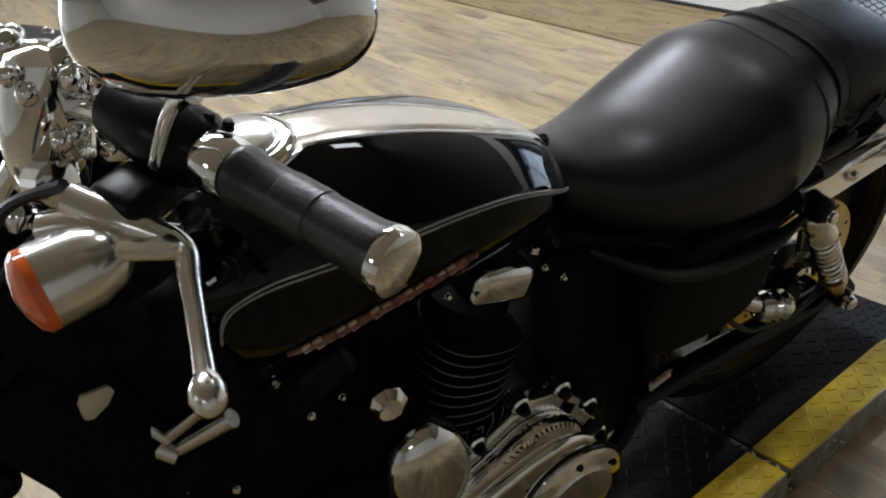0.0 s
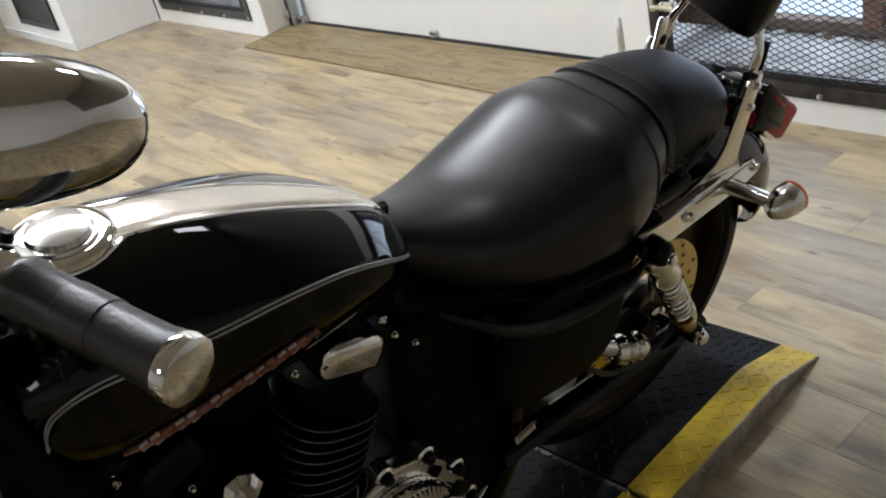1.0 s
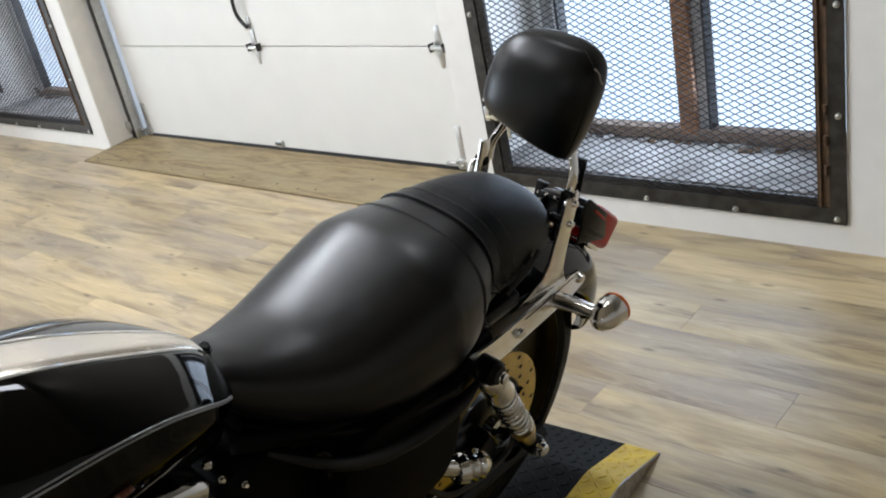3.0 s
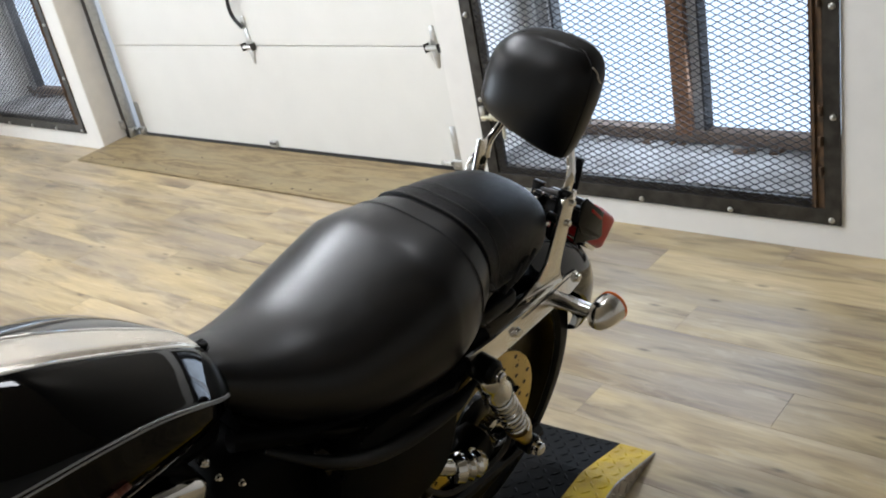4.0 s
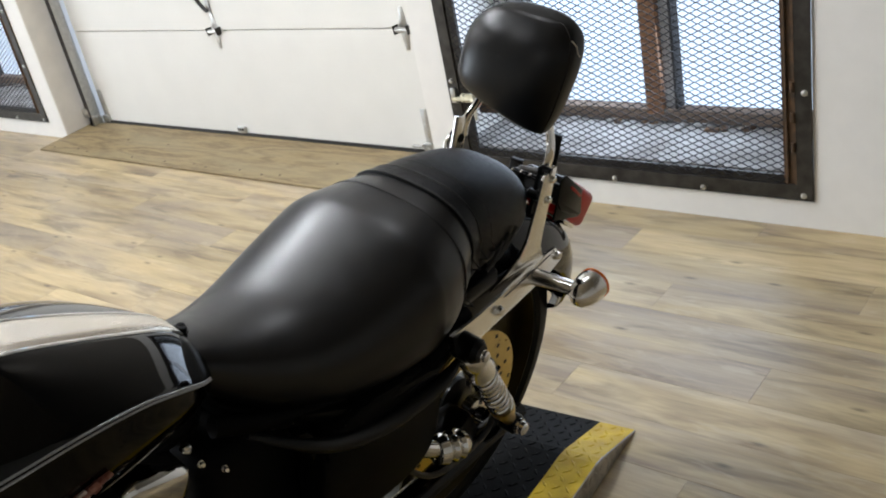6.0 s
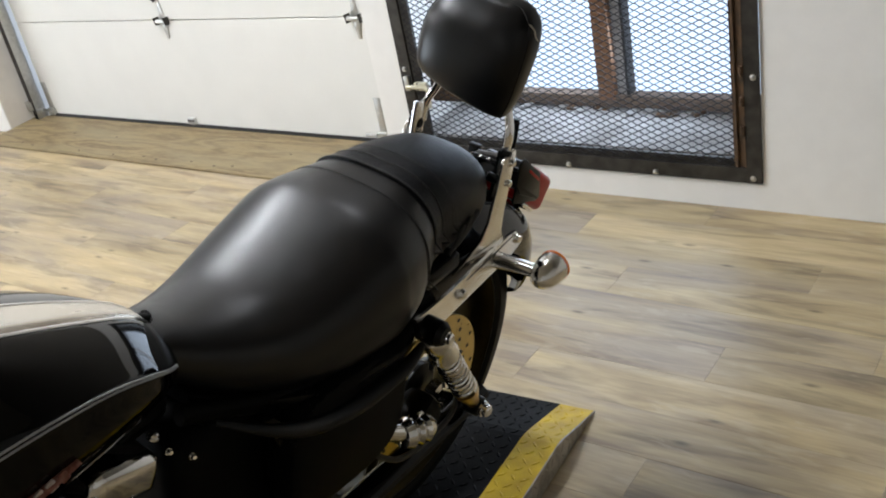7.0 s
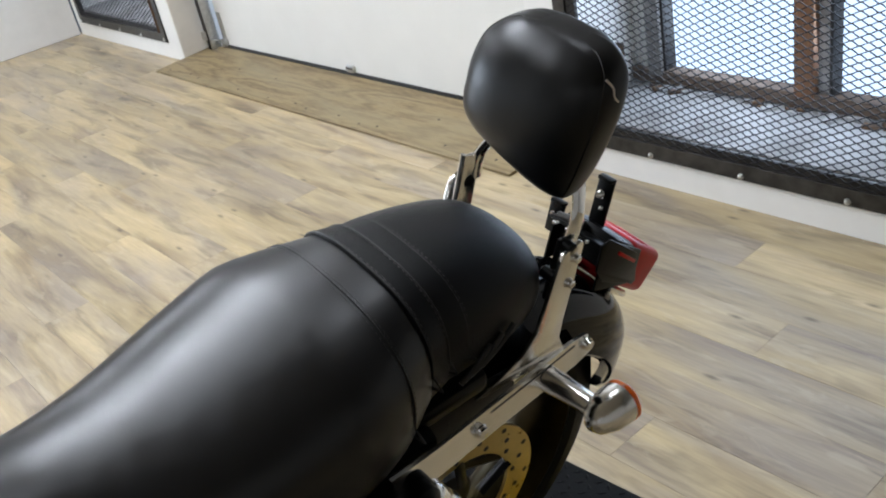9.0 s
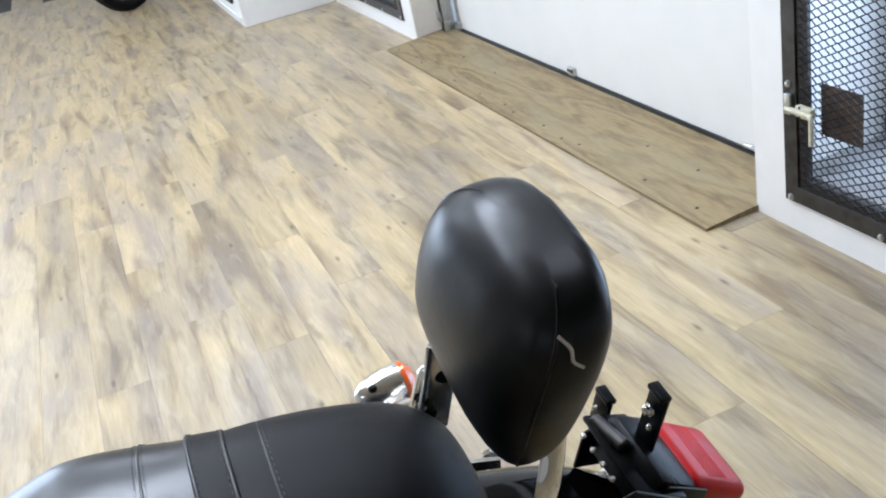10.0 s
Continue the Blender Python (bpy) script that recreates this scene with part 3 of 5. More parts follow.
def grille(xl, xr, zb, zt, with_latch, label):
    y = WALL_Y
    g = thing("security_grille", label, "window grille", None, "mesh window grilles")
    fw = 0.048
    for nm, c, s in (("frame_bar", ((xl + xr) / 2, y - 0.005, zb + fw / 2 + 0.006), (xr - xl, 0.008, fw)), ("frame_bar", ((xl + xr) / 2, y - 0.005, zt - fw / 2), (xr - xl, 0.008, fw)), ("frame_bar", (xl + fw / 2, y - 0.0055, (zb + zt) / 2), (fw, 0.0085, zt - zb - 0.012)), ("frame_bar", (xr - fw / 2, y - 0.0055, (zb + zt) / 2), (fw, 0.0085, zt - zb - 0.012))):
        part(nm, box(c, s, 0.0015), M_DARKSTEEL, g, "bolted black steel flat bar", False)
    ix0, ix1, iz0, iz1 = xl + fw - 0.004, xr - fw + 0.004, zb + fw + 0.004, zt - fw + 0.004
    aw = 0.040
    leaf = part("gate_frame", box(((ix0 + ix1) / 2, y + 0.004, iz0 + aw * 0.35), (ix1 - ix0, 0.01, aw * 0.7), 0.0015), M_DARKSTEEL, g, "rusty steel angle frame", False)
    part("gate_frame", box((ix0 + aw / 2, y + 0.003, (iz0 + iz1) / 2), (aw, 0.012, iz1 - iz0 - 0.004), 0.0015), M_RUSTY if not with_latch else M_DARKSTEEL, g, "steel angle frame", False)
    part("gate_frame", box((ix1 - aw / 2, y + 0.003, (iz0 + iz1) / 2), (aw, 0.012, iz1 - iz0 - 0.004), 0.0015), M_RUSTY, g, "rusty steel angle frame", False)
    part("gate_rib", box((ix1 - aw + 0.012, y - 0.006, (iz0 + iz1) / 2), (0.006, 0.012, iz1 - iz0 - 0.01)), M_RUSTY, g, "", False)
    part("gate_rib", box((ix1 - 0.004, y - 0.003, (iz0 + iz1) / 2), (0.006, 0.016, iz1 - iz0 - 0.01)), M_RUSTY, g, "", False)
    part("gate_frame", box(((ix0 + ix1) / 2, y + 0.004, iz1 - aw / 2), (ix1 - ix0, 0.01, aw), 0.0015), M_DARKSTEEL, g, "steel angle frame", False)
    mob = new("mesh_panel", expanded_mesh(ix0 + 0.012, ix1 - 0.020, iz0 + 0.006, iz1 - 0.02, y - 0.006))
    mob.parent = g
    mob["label"] = "diamond expanded-metal mesh"
    n = 5
    for k in range(n):
        bx = xl + 0.022 + (xr - xl - 0.048) * k / (n - 1)
        bolt((bx, y - 0.0085, zb + 0.018 if k != n - 1 else zb + 0.022), (0, -1, 0), 0.0075, 0.008, M_STEEL, g, "bolt", "round zinc bolt head")
    for k in range(int((zt - zb - 0.36) / 0.305) + 1):
        for bx in (xl + 0.022, xr - 0.018):
            bolt((bx, y - 0.009, zb + 0.335 + 0.305 * k), (0, -1, 0), 0.0075, 0.008, M_STEEL, g, "bolt", "round zinc bolt head")
    for k in range(12):
        hz = zb + 0.16 + 0.09 * k if k < 3 else zb + 0.16 + 0.16 * k
        if hz > zt - 0.06:
            break
        part("hinge", rod((xr - fw - 0.004, y - 0.014, hz), (xr - fw - 0.004, y - 0.014, hz + 0.028), 0.006, seg=8), M_RUSTY, g)
    if with_latch:
        plate = part("latch_plate", box((xl + 0.165, y + 0.026, zb + 0.275), (0.135, 0.004, 0.135), 0.0008), M_RUSTY, g, "rusty brown lock plate", False)
        la = part("latch", box((xl + 0.085, y - 0.014, zb + 0.275), (0.055, 0.018, 0.03), 0.004), M_LATCH, g, "cream painted slide latch")
        part("latch_bolt", rod((xl + 0.02, y - 0.02, zb + 0.272), (xl + 0.118, y - 0.02, zb + 0.272), 0.0075, seg=10, bevel=0.002), M_LATCH, la)
        part("latch_handle", tube([(xl + 0.105, y - 0.022, zb + 0.272), (xl + 0.118, y - 0.026, zb + 0.262), (xl + 0.12, y - 0.028, zb + 0.20)], 0.0065, 10), M_LATCH, la)
        part("latch_keeper", box((xl + 0.028, y - 0.016, zb + 0.285), (0.022, 0.014, 0.055), 0.003), M_STEEL, la)
        for sz in (-0.01, 0.012):
            bolt((xl + 0.075, y - 0.022, zb + 0.275 + sz), (0, -1, 0), 0.003, 0.003, M_SEAL, la, "screw")
    return g


grille(WIN_L, WIN_R, WIN_B, WIN_T, True, "black steel expanded-metal grille bolted over a window")
grille(LW_L, LW_R, LW_B, LW_T, True, "black steel mesh grille over the window beside the door")
# framed opening in the boxed-out wall, its dark inside drawn as a flat panel
hatch = thing("wall_opening", "black framed opening in the boxed-out white wall, its dark drawn as a panel", "hatch")
part("panel", box((-5.50, 3.143, 0.72), (0.70, 0.008, 1.16), 0.001), M_DARKSTEEL, hatch, "dark grey panel standing in for the dark opening", False)
for c, sz in (((-5.50, 3.140, 0.155), (0.78, 0.018, 0.04)), ((-5.50, 3.140, 1.30), (0.78, 0.018, 0.04)), ((-5.87, 3.140, 0.728), (0.04, 0.018, 1.10)), ((-5.13, 3.140, 0.728), (0.04, 0.018, 1.10))):
    part("hatch_frame", box(c, sz, 0.002), M_SEAL, hatch, "", False)
structure("baseboard", box((-5.70, 3.142, 0.06), (1.50, 0.012, 0.012), 0.002), M_WALL, "thin white ledge along the wall foot")


def window(xl, xr, zt, name):
    POST_Z, POST_H = (0.20 + zt) / 2, zt - 0.20
    w = thing(name, "old brown wooden window behind a deep dusty sill", "window", None, "", "structure")
    part("window_sill", box(((xl + xr) / 2, 4.0, 0.125), (xr - xl, 0.40, 0.085), 0.004), M_SILL, w, "dusty grey-white sill")
    yb = 4.135
    part("bottom_rail", box(((xl + xr) / 2, yb, 0.195), (xr - xl, 0.06, 0.045), 0.004), M_OLDRAIL, w, "weathered grey-brown wood")
    mid = (xl + xr) / 2
    part("post", box((mid - 0.01, yb, POST_Z), (0.062, 0.07, POST_H), 0.004), M_WOOD, w, "brown wooden post")
    part("sash_stile", box((mid + 0.043, yb + 0.01, POST_Z), (0.036, 0.05, POST_H), 0.003), M_SILL, w, "grey sash stile")
    part("sash_edge", box((mid + 0.067, yb + 0.005, POST_Z), (0.010, 0.055, POST_H), 0.002), M_SEAL, w)
    part("post", box((xl + 0.10, yb, POST_Z), (0.055, 0.07, POST_H), 0.004), M_SILL, w, "grey painted post")
    part("sash_edge", box((xl + 0.133, yb + 0.005, POST_Z), (0.010, 0.055, POST_H), 0.002), M_SEAL, w)
    part("post", box((xr - 0.05, yb, POST_Z), (0.055, 0.07, POST_H), 0.004), M_WOOD, w, "brown wooden post")
    part("reveal", box((xl + 0.036, yb + 0.01, POST_Z), (0.072, 0.03, POST_H)), M_WALL, w, "", False)
    random.seed(int(abs(xl) * 10))
    for k in range(26):
        cx, cy = random.uniform(xl + 0.1, xr - 0.1), 4.09 + random.uniform(-0.03, 0.012)
        s = random.uniform(0.010, 0.028)
        part("debris", box((cx, cy, 0.1675 + s * 0.2), (s * 2, s, s * 0.6), s * 0.15, pose(0, 0, 0, 8, 0, random.uniform(0, 180)), seg=1), M_RUSTY if k % 2 else M_SILL, w)


window(WIN_L, WIN_R, WIN_T, "window_1")
window(LW_L, LW_R, LW_T, "window_2")
structure("backdrop", box((-2.0, 5.2, 1.5), (12.0, 0.02, 7.0)), M_OUT, "bright pale outdoors beyond the windows")

# ---- a second motorcycle far across the room: only its front wheel and stand show ----
other = thing("parked_motorcycle", "black motorcycle parked across the room, its tyre and stand showing", "motorcycle", pose(-6.75, 2.60, 0, 0, 0, 30))
lo = []
for x, r in ((-0.05, 0.24), (-0.062, 0.27), (-0.05, 0.31), (0.0, 0.325), (0.05, 0.31), (0.062, 0.27), (0.05, 0.24)):
    lo.append([(x, r * math.cos(2 * math.pi * k / 40), 0.325 + r * math.sin(2 * math.pi * k / 40)) for k in range(40)])
lo.append(lo[0])
part("tyre", rings(lo, False), M_RUBBER, other, "black tyre")
part("rim", lathe((-0.03, 0, 0.325), (1, 0, 0), [(0, 0.235), (0.06, 0.235), (0.062, 0.20), (0.062, 0.03)], 32), M_BLACKMETAL, other)
part("frame", tube([(0, 0, 0.33), (0.0, 0.35, 0.75), (0, 0.9, 0.80), (0, 1.4, 0.45)], 0.05, 10), M_BLACKMETAL, other)
part("engine", box((0, 0.75, 0.42), (0.30, 0.40, 0.42), 0.06), M_ENGINE, other)
part("kickstand", tube([(-0.15, 0.55, 0.28), (-0.32, 0.52, 0.06), (-0.36, 0.52, 0.008)], 0.012, 8), M_BLACKMETAL, other)
part("stand_foot", box((-0.36, 0.52, 0.006), (0.06, 0.035, 0.010), 0.003), M_BLACKMETAL, other)

# ---- wheel platform ----
plat = thing("wheel_platform", "black tread-plate motorcycle platform with yellow painted edges", "platform", pose(0.627, 2.74, 0, 0, 0, 4))
PH = 0.056


def lift(y):
    """Height of the platform's top at a place along it."""
    return 0.004 + (PH - 0.004) * min(1.0, -y / 0.175) if y > -0.175 else PH


def strip(x0, x1, ys, name, mat, label, inset=0.0, low=0.001):
    loops = [[(x0, y, low), (x1, y, low), (x1, y, lift(y) - inset), (x0, y, lift(y) - inset)] for y in ys]
    return part(name, rings(loops), mat, plat, label, False)


YS_A, YS_B = (0.0, -0.165, -0.185, -0.577), (-0.592, -2.55)
for ys in (YS_A, YS_B):
    strip(-0.46, -0.086, ys, "deck", M_TREAD, "black diamond tread plate")
    strip(-0.085, -0.0025, ys, "edge_strip", M_YELLOW, "worn yellow painted edge")
    strip(-0.002, 0.0, ys, "side_skirt", M_ALU, "bare aluminium tread-plate side", 0.001)
strip(-0.46, -0.004, (-0.5775, -0.5915), "joint", M_SEAL, "black gap between platform sections", 0.006)


def lozenges(spots, name, mat, label, up=(0, 0, 1)):
    """Raised lens-shaped treads: (place, turn, slope) rows, joined."""
    verts, faces = [], []
    for (x, y, z), turn, tilt, vertical in spots:
        m = Matrix.Translation((x, y, z)) @ (pose(0, 0, 0, 0, 90, 0) if vertical else Matrix.Identity(4)) @ pose(0, 0, 0, tilt, 0, turn)
        s = len(verts)
        for px, py, pz in ((-0.0125, 0, 0), (0, -0.0038, 0), (0.0125, 0, 0), (0, 0.0038, 0), (-0.006, 0, 0.0017), (0.006, 0, 0.0017)):
            verts.append(tuple(m @ Vector((px, py, pz))))
        for f in ((0, 1, 4), (1, 5, 4), (1, 2, 5), (2, 3, 5), (3, 4, 5), (3, 0, 4)):
            faces.append(tuple(s + i for i in f))
    me = bpy.data.meshes.new(name)
    me.from_pydata(verts, [], faces)
    me.materials.append(mat)
    ob = new(name, me)
    ob.parent = plat
    return tagged(ob, label, "", "", "stuff")


def spots_on(x0, x1, y0, y1):
    out = []
    i, y = 0, y0
    while y > y1:
        j, x = 0, x0
        while x < x1:
            tilt = math.degrees(math.atan2(PH - 0.004, 0.175)) if y > -0.17 else 0
            out.append(((x, y, lift(y) - 0.0001), 45 if (i + j) % 2 else -45, -tilt if y > -0.17 else 0, False))
            x += 0.026
            j += 1
        y -= 0.026
        i += 1
    return out


lozenges(spots_on(-0.445, -0.095, -0.02, -1.6), "tread_pattern", M_TREAD, "raised tread pattern")
lozenges(spots_on(-0.072, -0.008, -0.02, -1.6), "edge_tread", M_YELLOW, "raised yellow tread pattern")
side = []
for i in range(60):
    for j in range(2):
        y, z = -0.04 - 0.026 * i, 0.014 + 0.024 * j
        if z < lift(y) - 0.008:
            side.append(((0.0, y, z), 45 if (i + j) % 2 else -45, 0, True))
lozenges(side, "side_tread", M_BRIGHTTREAD, "raised aluminium tread pattern")

# ---- motorcycle: x to its left, y to its rear, z up, origin under the rear axle ----
bike = thing("motorcycle", "black cruiser motorcycle with chrome trim leaning on its platform", "motorcycle", pose(0.43, 2.29, 0.06, 0, 15, -2))


def section(y, w, zt, zb, n=32, power=2.6, drop=0.0, cx=0.0):
    """A closed ring across the bike: half width w, from zb up to zt, squarer with power."""
    cz, h = (zt + zb) / 2, (zt - zb) / 2
    out = []
    for k in range(n):
        a = 2 * math.pi * k / n
        c, s = math.cos(a), math.sin(a)
        x = w * math.copysign(abs(c) ** (2 / power), c)
        z = cz + h * math.copysign(abs(s) ** (2 / power), s)
        out.append((cx + x, y - drop * (zt - z), z))
    return out


def interp_rows(rows, n):
    """Smoothly resample rows of numbers, the first column even-spaced."""
    pts = [Vector(r[:3]) for r in rows], [Vector((r[3], r[4] if len(r) > 4 else 0, 0)) for r in rows]
    a, b = smooth_path(pts[0], n), smooth_path(pts[1], n)
    return [(p.x, p.y, p.z, q.x, q.y) for p, q in zip(a, b)]


# seat: rows of y, half width, top, bottom, squareness
RIDER = [(-0.530, 0.030, 0.806, 0.772, 2.2), (-0.520, 0.048, 0.812, 0.755, 2.3), (-0.490, 0.066, 0.806, 0.715, 2.4), (-0.440, 0.092, 0.790, 0.670, 2.4), (-0.370, 0.124, 0.782, 0.635, 2.4), (-0.290, 0.145, 0.795, 0.618, 2.55), (-0.225, 0.153, 0.813, 0.612, 2.65), (-0.200, 0.154, 0.8190, 0.613, 2.7), (-0.186, 0.152, 0.8210, 0.615, 2.7), (-0.165, 0.148, 0.8212, 0.617, 2.7), (-0.135, 0.139, 0.8205, 0.624, 2.65), (-0.107, 0.126, 0.8200, 0.640, 2.7), (-0.084, 0.115, 0.8185, 0.655, 2.7), (-0.076, 0.106, 0.811, 0.664, 2.7)]
rider = part("rider_seat", rings([section(y, w, zt, zb, 40, p) for y, w, zt, zb, p in interp_rows(RIDER, 4)]), M_LEATHER, bike, "black smooth vinyl rider seat with soft sheen")
PILLION = [(-0.080, 0.103, 0.812, 0.672, 2.8), (-0.068, 0.109, 0.818, 0.662, 2.8), (-0.02, 0.108, 0.816, 0.655, 2.7), (0.04, 0.101, 0.806, 0.650, 2.6), (0.085, 0.090, 0.792, 0.652, 2.5), (0.112, 0.074, 0.772, 0.660, 2.4), (0.124, 0.056, 0.755, 0.672, 2.3), (0.129, 0.030, 0.735, 0.69, 2.2)]
pillion = part("passenger_seat", rings([section(y, w, zt, zb, 40, p) for y, w, zt, zb, p in interp_rows(PILLION, 4)]), M_GRAINVINYL, bike, "black smooth vinyl passenger seat")
# strap across the joint of the two seats
loops = []
for dy, w, zt in ((-0.0905, 0.1165, 0.8205), (-0.0895, 0.1190, 0.8235), (-0.075, 0.1150, 0.8230), (-0.0585, 0.1110, 0.8215), (-0.0575, 0.1085, 0.8185)):
    loops.append(section(dy, w, zt, 0.655, 48, 2.7))
strap = part("seat_strap", rings(loops), M_GRAINVINYL, bike, "black vinyl strap across the seat joint")


def seam(y, w, zt, zb, power, r, name, lab, parent):
    pts = [p for p in section(y, w, zt, zb, 48, power) if p[2] > zb + 0.06]
    pts.sort(key=lambda p: math.atan2(p[2] - (zt + zb) / 2, p[0]))
    return part(name, tube(pts, r, 6, 2), M_PIPING, parent, lab)


seam(-0.128, 0.1372, 0.8208, 0.627, 2.6, 0.0012, "piping", "raised seam", rider)
seam(-0.0880, 0.1187, 0.8232, 0.655, 2.7, 0.0013, "piping", "raised seam", strap)
seam(-0.0600, 0.1112, 0.8213, 0.655, 2.7, 0.0013, "piping", "raised seam", strap)
seam(-0.030, 0.1080, 0.8165, 0.655, 2.7, 0.0010, "piping", "raised seam", pillion)


def stitches(y, w, zt, zb, power, parent):
    """A row of short thread stitches over the seat, joined into one mesh."""
    ring = [Vector(p) for p in section(y, w, zt, zb, 480, power)]
    bm = bmesh.new()
    last = None
    for k, p in enumerate(ring[:241]):
        if p.z < zb + 0.07:
            continue
        if last is None or (p - last).length > 0.0065:
            q = ring[k + 1]
            d = (q - p).normalized() * 0.0018
            rod(p - d, p + d, 0.00045, seg=5, bm=bm)
            last = p
    ob = part("stitching", bm, M_THREAD, parent, "pale grey stitching")
    ob["kind"] = "stuff"


stitches(-0.1245, 0.1350, 0.8212, 0.629, 2.66, rider)
stitches(-0.1325, 0.1384, 0.8213, 0.625, 2.65, rider)
stitches(-0.0855, 0.1186, 0.8236, 0.655, 2.7, strap)
stitches(-0.0625, 0.1122, 0.8222, 0.655, 2.7, strap)
stitches(-0.0270, 0.1080, 0.8168, 0.655, 2.7, pillion)
# ribs where the strap tucks in behind the strut
for k in range(3):
    part("strap_rib", tube([(0.112, -0.045 + 0.014 * k, 0.690 + 0.004 * k), (0.110, -0.020 + 0.016 * k, 0.700 + 0.004 * k), (0.106, 0.004 + 0.018 * k, 0.716 + 0.004 * k)], 0.0035, 8, 3), M_PIPING, pillion)

# fuel tank
TANK = [(-0.995, 0.045, 0.925, 0.888, 0.835), (-0.986, 0.080, 0.942, 0.894, 0.800), (-0.965, 0.106, 0.960, 0.902, 0.775), (-0.92, 0.121, 0.976, 0.907, 0.757), (-0.86, 0.127, 0.980, 0.903, 0.752), (-0.78, 0.128, 0.964, 0.894, 0.754), (-0.70, 0.127, 0.937, 0.887, 0.760), (-0.63, 0.121, 0.904, 0.871, 0.764), (-0.575, 0.111, 0.874, 0.845, 0.769), (-0.545, 0.099, 0.856, 0.824, 0.772), (-0.522, 0.080, 0.839, 0.806, 0.776), (-0.506, 0.050, 0.822, 0.800, 0.780)]
TROWS = interp_rows(TANK, 4)


def tank_half(w, zt, zr, zb, steps=6):
    """Half of a tank section from its top centre over the shoulder crease to its bottom centre."""
    ctrl = [(0, zt), (0.30 * w, zt - 0.03 * (zt - zr)), (0.62 * w, zt - 0.31 * (zt - zr)), (0.90 * w, zr + 0.25 * (zt - zr)), (w, zr), (1.0 * w, zr - 0.16 * (zr - zb)), (0.955 * w, zr - 0.52 * (zr - zb)), (0.80 * w, zb + 0.12 * (zr - zb)), (0.5 * w, zb), (0, zb)]
    return smooth_path([(x, z, 0) for x, z in ctrl], steps)


def tank_ring(y, w, zt, zr, zb):
    half = tank_half(w, zt, zr, zb)
    return [(p.x, y, p.y) for p in half] + [(-p.x, y, p.y) for p in half[-2:0:-1]]


tank = part("fuel_tank", rings([tank_ring(*r) for r in TROWS]), M_GLOSS, bike, "gloss black teardrop fuel tank")


def on_tank(y, at=None, x=None, off=0.0):
    """A place on the tank's skin at y: by its sideways place x on top, or by its place along the half section (0 top, 4 crease, 9 bottom)."""
    ys = [r[0] for r in TROWS]
    w, zt, zr, zb = (float(np.interp(y, ys, [r[i] for r in TROWS])) for i in (1, 2, 3, 4))
    half = tank_half(w, zt, zr, zb)
    if x is not None:
        top = half[:25]
        z = float(np.interp(abs(x), [p.x for p in top], [p.y for p in top]))
        return Vector((x, y, z + off))
    i = min(at * 6, len(half) - 1.001)
    a, b = half[int(i)], half[int(i) + 1]
    p = a.lerp(b, i - int(i))
    n = Vector(((b - a).y, -(b - a).x, 0)).normalized() * -1
    return Vector((p.x + n.x * off, y, p.y + n.y * off))


# chrome console strip along the top, ending in a ring round the filler cap
bm = bmesh.new()
loops, left_edge, right_edge = [], [], []
for k in range(28):
    y = -0.90 + (0.90 - 0.510) * k / 27
    half = 0.031 * (1 - 0.42 * max(0, (k - 12) / 15) ** 2.2)
    if k < 6:
        half = 0.031 + 0.021 * math.cos(min(1.0, abs(k - 2.5) / 3.5) * math.pi / 2)
    row = [on_tank(y, x=half * (2 * j / 10 - 1), off=0.0035 - 0.003 * abs(2 * j / 10 - 1) ** 4) for j in range(11)]
    loops.append(row)
    left_edge.append(row[-1] + Vector((0.0004, 0, -0.0004)))
    right_edge.append(row[0] + Vector((-0.0004, 0, -0.0004)))
console = part("tank_console", rings(loops, False, bm, wrap=False), M_CONSOLE, tank, "chrome console strip along the tank top")
for e in (left_edge, right_edge):
    part("console_edge", tube(e, 0.0022, 6, 1), M_CHROME, console, "rounded chrome edge")
for sgn in (1, -1):
    for d in (-0.10, 0.16):
        pts = []
        for k in range(44):
            a = min(1.0, k / 16) * math.pi / 2
            y = -0.962 + 0.075 * (1 - math.cos(a)) - 0.008 * d * math.cos(a) + (0.36 * (k - 16) / 27 if k > 16 else 0)
            p = on_tank(y, at=4.0 + d + 1.9 * (1 - math.sin(a)), off=0.0004)
            pts.append((p.x * sgn, p.y, p.z))
        part("pinstripe", tube(pts, 0.0013, 6, 1), M_STRIPE, tank, "grey pinstripe")
    # raised name bar along the lower side, left unlettered
    pts = []
    for k in range(18):
        p = on_tank(-0.905 + 0.225 * k / 17, at=6.5 - 0.5 * k / 17, off=0.002)
        pts.append((p.x * sgn, p.y, p.z))
    part("tank_badge", tube(pts, 0.0085, 8, 2, flat=0.45, radii=[0.003, 0.008, 0.009, 0.0080, 0.0095, 0.0085, 0.0095, 0.0080, 0.005]), M_EMBLEM, tank, "red and silver raised badge strip")
    for k in range(1, 16):
        p = Vector(pts[min(k, 17)]).lerp(Vector(pts[min(k + 1, 17)]), 0.5)
        hgt = (0.012, 0.009, 0.013, 0.010, 0.011)[k % 5]
        part("badge_block", box(p + Vector((sgn * 0.003, 0, 0)), (0.004, 0.010, hgt * 1.15), 0.001, pose(0, 0, 0, 18, 0, 0), seg=1), M_BADGE if k % 3 else M_EMBLEM, tank)
